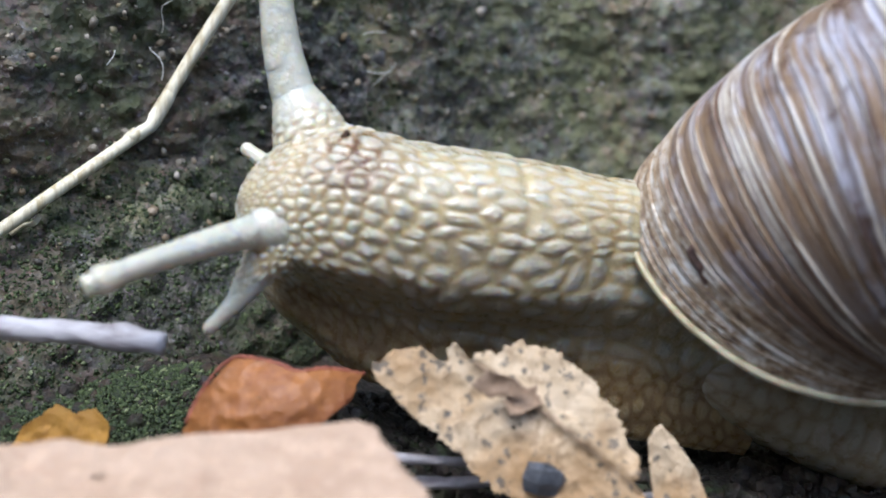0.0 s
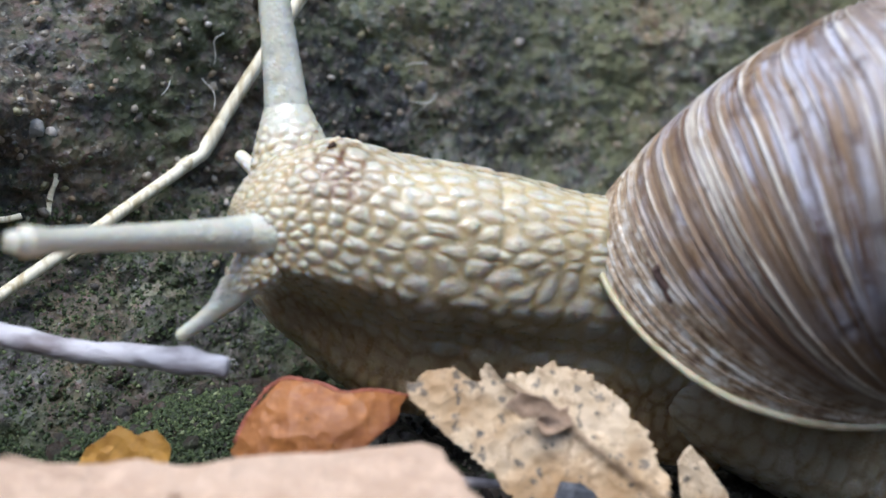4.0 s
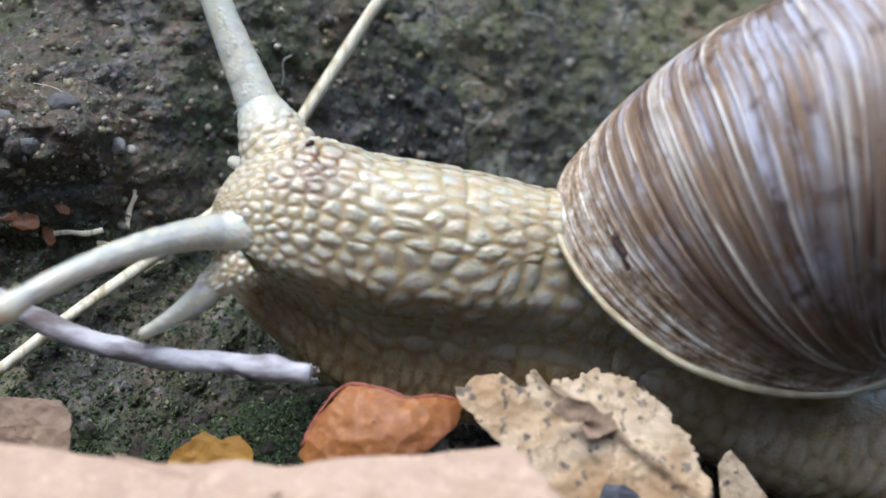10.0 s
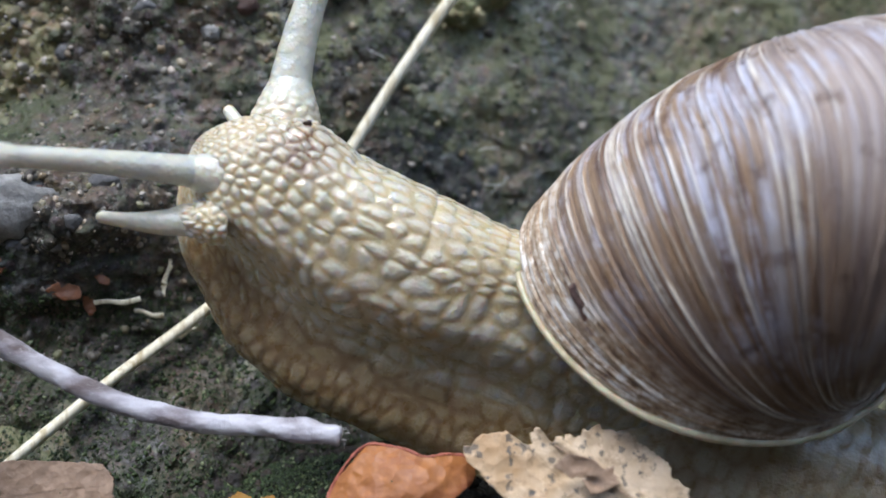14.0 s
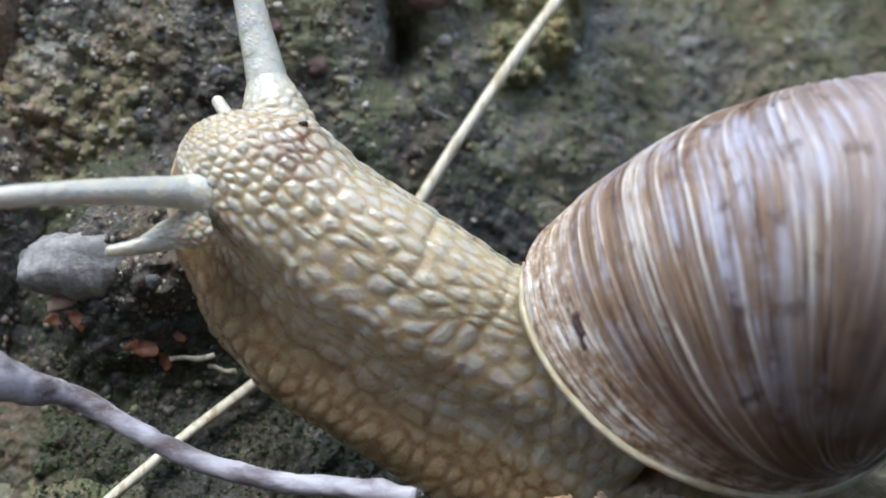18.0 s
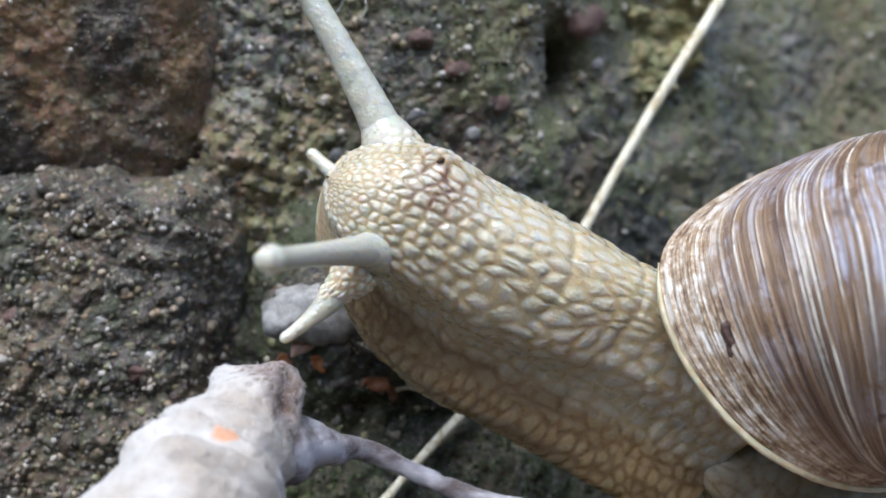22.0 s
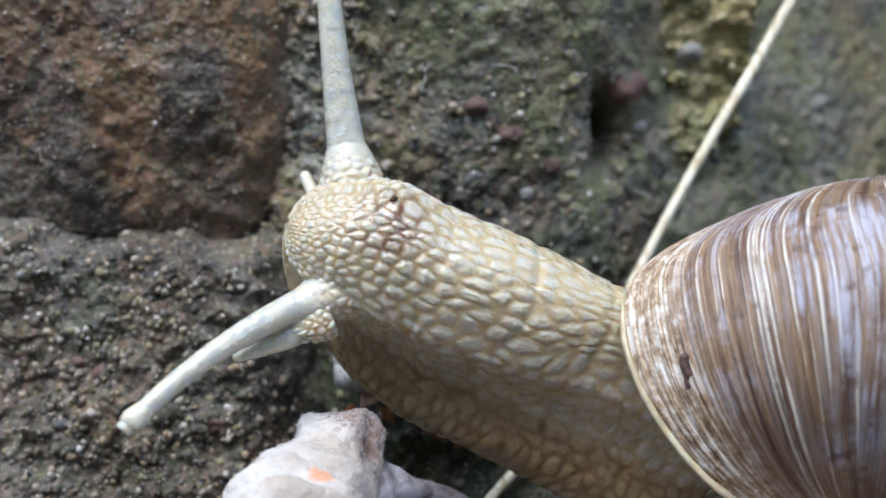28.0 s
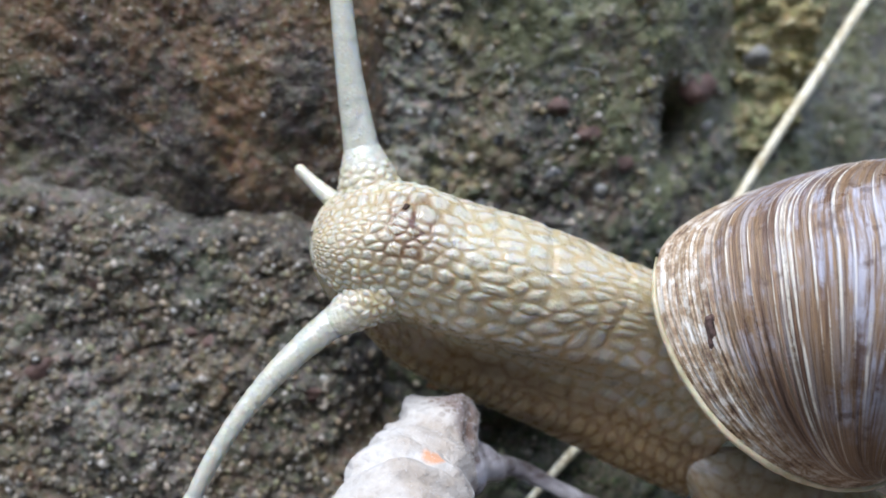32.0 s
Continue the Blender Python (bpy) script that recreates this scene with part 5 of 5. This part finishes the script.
spotted = fallen_leaf(SPOTTED, 1.0, fold_line, MAT_LEAF_TAN, 201, 0.14, 0.015, cm_pose(1.62, -3.25, 0.16, 65), "tan crinkled dry leaf with black mould spots", ((-0.25, 0.42), (0.78, -0.42)), MAT_LEAF_DULL)
flap = leaf_mesh("torn_flap", [(-0.17, -0.02), (-0.06, -0.09), (0.1, -0.06), (0.2, 0.0), (0.08, 0.06), (-0.08, 0.08)], 0.2, lambda x, y: 2.5 * y * y + 0.6 * x * x, MAT_LEAF_DULL, 205, 0.2, 0.01, 14, 70)
part("torn_flap", flap, spotted, "rolled torn flap of the leaf", pose(-0.001, 0.0026, 0.0016, 20, 0, -8))
flap = leaf_mesh("torn_flap", [(-0.12, -0.05), (0.1, -0.08), (0.14, 0.03), (0.0, 0.1), (-0.1, 0.06)], 0.14, lambda x, y: 5.0 * x * x + 2 * y * y, MAT_LEAF_DULL, 206, 0.3, 0.01, 12, 60)
part("torn_flap", flap, spotted, "rolled torn flap of the leaf", pose(0.0004, 0.0014, 0.0009, -15, 10, 30))
sliver = fallen_leaf(SLIVER, 0.4, lambda x, y: 0.8 * x * x, MAT_LEAF_TAN, 211, 0.06, 0.012, cm_pose(2.71, -3.2, -0.19, 70), "small pointed tan scrap of dry leaf", ((-0.05, 0.3), (0.1, -0.3)))
red = fallen_leaf(RED, 0.6, cup, MAT_LEAF_RED, 221, 0.05, 0.02, cm_pose(-0.01, -3.0, 0.28, 70), "curled red-brown dry leaf with a ragged rim")
rim_line = smooth_line([(-0.5, -0.17), (-0.41, 0.02), (-0.19, 0.26), (0.03, 0.24), (0.26, 0.17), (0.37, 0.19), (0.66, 0.16)], 50)
rim_line = np.c_[rim_line, cup(rim_line[:, 0], rim_line[:, 1]) + 0.05 * 0.6 * fbm(rim_line[:, 0] * 2.2 / 0.6, rim_line[:, 1] * 2.2 / 0.6, 4, 226)]
MAT_RED_RIM = dry_leaf("dark_red_rim", (0.40, 0.13, 0.08), (0.26, 0.06, 0.04), (0.16, 0.03, 0.02))
part("rim", mesh_of("rim", *sweep(rim_line, 0.007 + 0.008 * np.abs(np.sin(np.arange(50) * 1.7)), 7, 0.5), MAT_RED_RIM), red, "dark red rolled rim")
fallen_leaf(PINK, 1.2, lambda x, y: 0.02 * x * x + 0.03 * np.sin(4 * x), MAT_LEAF_PINK, 231, 0.03, 0.03, cm_pose(-0.68, -4.4, 0.38, 22), "broad pale pinkish dry leaf lying flat", ((-1.8, -0.15), (1.55, -0.35)))
amber = fallen_leaf(AMBER, 0.4, lambda x, y: 0.9 * x * x, MAT_LEAF_AMBER, 241, 0.08, 0.02, cm_pose(-1.37, -2.8, -0.1, 70), "small curled amber dry leaf", ((-0.28, 0.0), (0.24, 0.05)))
dull = fallen_leaf(DULL, 0.6, lambda x, y: 0.2 * x * x, MAT_LEAF_DULL, 251, 0.06, 0.03, cm_pose(-2.85, -2.65, 0.11, 72), "dull brown dry leaf", ((-0.55, -0.05), (0.35, 0.05)))

straw_line = np.concatenate([smooth_line([(2.08, 0.86, 6.95), (0.92, 0.5, 5.3), (-0.2, 0.1, 3.72), (-0.88, -0.12, 2.65), (-1.31, -0.28, 1.93)], 40)[:-1], smooth_line([(-1.33, -0.3, 1.9), (-1.93, -0.95, 1.40), (-2.84, -1.6, 0.71), (-3.43, -2.0, 0.22), (-3.85, -2.3, -0.15)], 30)])
straw = tagged(new("straw"), "thin pale dry grass straw with one kink", "straw")
straw_r = 0.072 - 0.026 * np.linspace(0, 1, len(straw_line)) + 0.01 * np.exp(-((np.arange(len(straw_line)) - 39) / 1.2) ** 2)
part("stem", mesh_of("stem", *sweep(straw_line[:40], straw_r[:40], 10, 0.12), MAT_STRAW), straw)
part("stem", mesh_of("stem", *sweep(straw_line[38:], straw_r[38:], 10, 0.12), MAT_STRAW), straw)
part("node", mesh_of("node", *sweep(smooth_line(straw_line[37:42], 9), straw_r[38] * np.array([0.9, 1, 1.05, 1.1, 1.12, 1.1, 1.05, 1, 0.9]), 10, 0.2), MAT_STRAW), straw, "slightly swollen joint at the kink")

# woolly pod: a puffed husk with a cut-off knob against the wall, swelling towards the open side, on a long bent stalk
POD_AT = (-4.4, -3.25, 1.55)
pod = tagged(new("seed_pod"), "whitish woolly dried pod with brown patches on a long stalk", "seed pod")
pod.matrix_basis = cm_pose(*POD_AT)
pod_line = smooth_line([(0.315, -0.02, 0.72), (0.29, -0.14, 0.60), (0.22, -0.38, 0.44), (0.08, -0.78, 0.27), (-0.06, -1.25, 0.11), (-0.16, -1.72, -0.22), (-0.2, -2.05, -0.75), (-0.2, -2.15, -1.2)], 90)
pod_r = np.interp(np.linspace(0, 1, 90), [0, 0.03, 0.09, 0.2, 0.38, 0.58, 0.76, 0.9, 1], [0.29, 0.355, 0.37, 0.45, 0.57, 0.69, 0.74, 0.55, 0.12])
husk_verts, husk_faces = sweep(pod_line, pod_r, 110, 0.10, 261)
mid_of = np.repeat(pod_line, 110, 0)
ring = husk_verts[:-2]
out_of = (ring - mid_of) / np.linalg.norm(ring - mid_of, axis=1)[:, None]
lumps = 0.07 * fbm(ring[:, 0] * 2.2 + ring[:, 1], ring[:, 2] * 2.2 - 0.6 * ring[:, 1], 5, 266) + 0.025 * fbm(ring[:, 0] * 7 + 3 * ring[:, 1], ring[:, 2] * 7, 4, 267)


def blot(x, y, z, size):
    """A soft spot about a place on the husk."""
    return np.exp(-((husk_verts - np.array([x, y, z])) ** 2).sum(1) / size**2)


pits = 0.9 * blot(0.52, -0.28, 0.70, 0.11) + blot(0.52, -0.5, 0.60, 0.12) + 0.6 * blot(0.30, -0.35, 0.80, 0.09)
husk_verts[:-2] = ring + out_of * (lumps - 0.05 * pits[:-2])[:, None]
cut = 0.80 + 0.12 * (husk_verts[:, 0] - 0.3) + 0.012 * fbm(husk_verts[:, 0] * 14, husk_verts[:, 1] * 14, 3, 268)
husk_verts[:, 2] = np.where(husk_verts[:, 2] > cut, cut + 0.16 * (husk_verts[:, 2] - cut), husk_verts[:, 2])
husk = mesh_of("husk", husk_verts, husk_faces, MAT_POD, {
    "film": 1.1 * blot(0.46, -0.3, 0.72, 0.27) + 0.9 * blot(0.50, -0.58, 0.56, 0.2), "burn": pits,
    "rust": 1.3 * blot(0.21, -1.22, 0.72, 0.11) + 0.9 * blot(0.27, -1.18, 0.66, 0.08)})
part("husk", husk, pod, "whitish woolly husk with brown patches")
stalk_line = smooth_line([(0.3, -0.35, 0.2), (0.5, -0.15, 0.12), (0.78, 0.15, -0.02), (1.16, 0.5, -0.24), (1.47, 0.51, -0.41), (1.84, 0.47, -0.6), (2.29, 0.41, -0.74), (2.74, 0.35, -0.82), (3.21, 0.28, -0.83), (3.76, 0.22, -0.89)], 90)
stalk_r = np.interp(np.linspace(0, 1, 90), [0, 0.06, 0.13, 0.22, 0.3, 0.85, 0.93, 1], [0.36, 0.30, 0.2, 0.12, 0.085, 0.074, 0.09, 0.07])
part("stalk", mesh_of("stalk", *sweep(stalk_line, stalk_r, 20, 0.2), MAT_STEM), pod, "greyish-violet woolly stalk with a broken end")


def wool(base, out, length, seed):
    """Fine hairs on given places, joined."""
    rng = np.random.default_rng(seed)
    n = len(base)
    out = out + 0.8 * rng.normal(size=(n, 3))
    out /= np.linalg.norm(out, axis=1)[:, None]
    side = np.cross(out, rng.normal(size=(n, 3)))
    side /= np.linalg.norm(side, axis=1)[:, None]
    far = base + out * (length * (0.4 + 0.9 * rng.random((n, 1))))
    other = np.cross(out, side)
    r = 0.0028
    verts = np.stack([base + r * side, base - 0.5 * r * side + 0.87 * r * other, base - 0.5 * r * side - 0.87 * r * other, far], 1)
    faces = (np.array([[0, 1, 3], [1, 2, 3], [2, 0, 3]])[None] + 4 * np.arange(n)[:, None, None]).reshape(-1, 3)
    return mesh_of("wool", verts.reshape(-1, 3), faces, MAT_WOOL)


wool_rng = np.random.default_rng(77)
pick = wool_rng.integers(0, 90, 2200)
turn = wool_rng.normal(size=(2200, 3))
turn /= np.linalg.norm(turn, axis=1)[:, None]
tagged(part("wool", wool(stalk_line[pick] + turn * (0.9 * stalk_r[pick])[:, None], turn, 0.035, 78), pod, "fine white hairs of the stalk"), kind="stuff")
pick = wool_rng.integers(0, len(husk_verts) - 2, 5200)
tagged(part("wool", wool(husk_verts[pick], out_of[pick], 0.03, 79), pod, "fine white hairs of the husk"), kind="stuff")


def pebble(x, y, z, size, key, seed, stretch=1.0):
    a, b = np.meshgrid(np.linspace(0, np.pi, 20), np.linspace(0, 2 * np.pi, 30, endpoint=False), indexing="ij")
    q = np.stack([np.sin(a) * np.cos(b), np.sin(a) * np.sin(b), np.cos(a)], -1)
    q = q * (1 + 0.42 * fbm(q[..., 0] * 1.5 + seed, q[..., 2] * 1.5 + q[..., 1], 5, seed, 0.62))[..., None] * np.array([1.1 * stretch, 0.8, 0.9]) * size
    return thing("pebble", mesh_of("pebble", q.reshape(-1, 3), grid_faces(*a.shape, True), MAT_PEBBLES[key]), cm_pose(x, y, z), {"grey": "small rounded grey pebble in the mortar", "red": "small dull red pebble in the rock", "slate": "blue-grey slate chip on a dry leaf", "pale": "pale translucent pebble in the mortar"}[key], "pebble", "pebbles")


a, b = np.meshgrid(np.linspace(0, np.pi, 5), np.linspace(0, 2 * np.pi, 6, endpoint=False) + 0.3, indexing="ij")
rock_rng = np.random.default_rng(31)
chunk = np.stack([0.17 * np.sin(a) * np.cos(b), 0.08 * np.sin(a) * np.sin(b), 0.11 * np.cos(a)], -1) * (0.8 + 0.4 * rock_rng.random(a.shape))[..., None]
slate = thing("pebble", mesh_of("pebble", chunk.reshape(-1, 3), grid_faces(*a.shape, True), MAT_PEBBLES["slate"], flat=True), cm_pose(1.8, -3.42, -0.13, 0, 10, 0), "angular blue-grey slate chip on a dry leaf", "pebble")


SET_IN = (
    (-3.72, 2.30, 0.33, "pale"), (-3.36, 2.40, 0.10, "red"), (-2.82, 2.48, 0.12, "grey"), (-3.05, 2.15, 0.10, "grey"), (-3.55, 1.95, 0.09, "grey"), (-2.5, 2.15, 0.09, "pale"),
    (-6.82, 2.48, 0.075, "red"), (-6.58, 2.37, 0.10, "red"), (-7.62, 2.2, 0.06, "red"), (-8.5, 2.1, 0.26, "red"), (-7.6, 2.45, 0.11, "grey"), (-7.8, 3.05, 0.13, "red"), (-6.3, 2.72, 0.09, "pale"), (-6.1, 3.3, 0.1, "grey"),
    (-7.0, 1.9, 0.1, "grey"), (-6.65, 1.5, 0.12, "grey"), (-5.75, 2.3, 0.08, "pale"), (-5.5, 1.8, 0.12, "red"), (-7.3, 3.4, 0.09, "pale"),
    (-2.24, 4.55, 0.14, "red"), (-2.7, 4.1, 0.11, "grey"), (-1.8, 4.2, 0.12, "red"), (-3.3, 4.5, 0.1, "grey"), (-2.6, 4.9, 0.12, "red"), (-3.5, 3.7, 0.1, "grey"), (-2.1, 3.9, 0.1, "pale"),
    (-0.7, 5.1, 0.24, "red"), (-0.55, 4.6, 0.1, "pale"), (0.25, 5.5, 0.16, "pale"), (1.0, 4.58, 0.08, "pale"), (0.68, 2.55, 0.11, "grey"), (-1.6, 5.5, 0.13, "grey"))


def wall_face(x, z):
    """The foremost of the wall's faces at a place."""
    return float(WALL_FACE(np.array([x]), np.array([z]))[0])


for k, (x, z, size, key) in enumerate(SET_IN):
    pebble(x, wall_face(x, z) + 0.62 * size, z, size, key, 310 + k, 1.5 if size > 0.3 else 1.0)

for k, (x, z, size, tilt) in enumerate(((-3.21, 1.52, 0.16, 20), (-3.87, 2.0, 0.2, -25), (-3.75, 1.8, 0.12, 60), (-3.05, 1.38, 0.1, 80), (-4.1, 1.75, 0.12, 10), (-2.9, 1.62, 0.08, 40))):
    flake = leaf_mesh("leaf_chip", [(-1.0 * size, -0.3 * size), (0.1 * size, -0.5 * size), (1.0 * size, -0.1 * size), (0.6 * size, 0.5 * size), (-0.5 * size, 0.45 * size)], size, lambda x, y: 1.5 * x * x, MAT_FLAKE_PALE if k == 1 else MAT_FLAKE, 330 + k, 0.15, 0.012, 8, 40)
    thing("leaf_chip", flake, cm_pose(x, wall_face(x, z) - 0.05, z, 75, tilt, 10), "pale pinkish chip of dry leaf caught on the wall" if k == 1 else "orange-brown chip of dry leaf caught on the wall", "leaf chip", "leaf chips")
for k, (x, z, length, tilt) in enumerate(((-2.85, 1.40, 0.5, 4), (-2.62, 1.27, 0.35, -10), (-2.42, 1.62, 0.42, 78), (-2.2, 1.1, 0.3, 30))):
    line = [(-0.5 * length, 0, 0), (-0.1 * length, 0.01, 0.012), (0.25 * length, -0.01, -0.01), (0.5 * length, 0, 0.01)]
    thing("straw_splinter", mesh_of("straw_splinter", *sweep(smooth_line(line, 14), np.full(14, 0.024), 8, 0.4, k, 0.5), MAT_STRAW), cm_pose(x, wall_face(x, z) - 0.06, z, 0, -tilt, 5), "short broken splinter of dry straw", "straw", "straw splinters")
MAT_HAIR = Shader("pale_fibre", 0.5).colour((0.62, 0.62, 0.58)).m
fibre_rng = np.random.default_rng(12)
for k in range(16):
    x, z = float(fibre_rng.uniform(-3.5, 2.0)), float(fibre_rng.uniform(1.6, 5.5))
    a, size = fibre_rng.uniform(0, 6.28), fibre_rng.uniform(0.12, 0.4)
    curve = [(x + size * math.cos(a) * u + 0.12 * size * math.sin(5 * u + k), wall_face(x, z) - 0.12 - 0.04 * math.sin(3 * u), z + size * math.sin(a) * u + 0.1 * size * math.cos(4 * u)) for u in np.linspace(-0.5, 0.5, 12)]
    thing("fibre", mesh_of("fibre", *sweep(curve, np.full(12, 0.004), 5), MAT_HAIR), Matrix.Identity(4), "fine pale plant fibre clinging to the wall", "fibre", "fibres")
ring = [(0.72 + (0.21 + 0.03 * math.sin(3 * u)) * math.cos(u), wall_face(0.72, 2.58) - 0.08, 2.6 + (0.25 + 0.04 * math.cos(2 * u)) * math.sin(u)) for u in np.linspace(1.2, 5.9, 40)]
thing("fibre", mesh_of("fibre", *sweep(ring, np.full(40, 0.006), 5), MAT_HAIR), Matrix.Identity(4), "pale curled fibre loop on the mossy mortar", "fibre", "fibres")
for k, (x, y, z, length, turn) in enumerate(((0.75, -3.15, -0.1, 1.3, 12), (0.9, -3.35, -0.3, 1.2, -8), (1.1, -3.0, -0.35, 1.5, 20), (0.3, -3.3, -0.3, 1.0, 5), (2.3, -3.1, -0.45, 1.0, 30))):
    line = [(-0.5 * length, 0, 0), (-0.15 * length, 0.03, 0.02), (0.2 * length, -0.02, 0.0), (0.5 * length, 0, -0.03)]
    thing("twig", mesh_of("twig", *sweep(smooth_line(line, 20), np.linspace(0.055, 0.03, 20), 9, 0.3, 60 + k), MAT_STEM), cm_pose(x, y, z, 0, 4, turn), "thin grey twig under the fallen leaves", "twig", "twigs")


def follow(table, ob, share):
    """Rows for a thing that is pushed along as the table says."""
    start, turn = glide(table, 0.0), ob.matrix_basis.copy()
    rows = []
    for t in BEATS:
        m = turn.copy()
        m.translation = turn.translation + Vector(glide(table, t) - start) * CM * share
        rows.append((t, m))
    return rows


PUSH = {0: (0, 0, 0), 3: (-0.11, 0, 0.02), 6: (-0.23, 0, 0.03), 9: (-0.28, 0, 0.04), 11: (-0.38, 0, 0.05), 13: (-0.41, 0, 0.06), 14: (-0.45, 0, 0.05), 17: (-0.5, 0, 0.05), 32: (-0.6, 0, 0.05)}


def motions():
    snail_motions()
    for ob in (spotted, sliver, slate, red):
        walk(ob, follow(PUSH, ob, 0.55 if ob is red else 1.0))


motions()
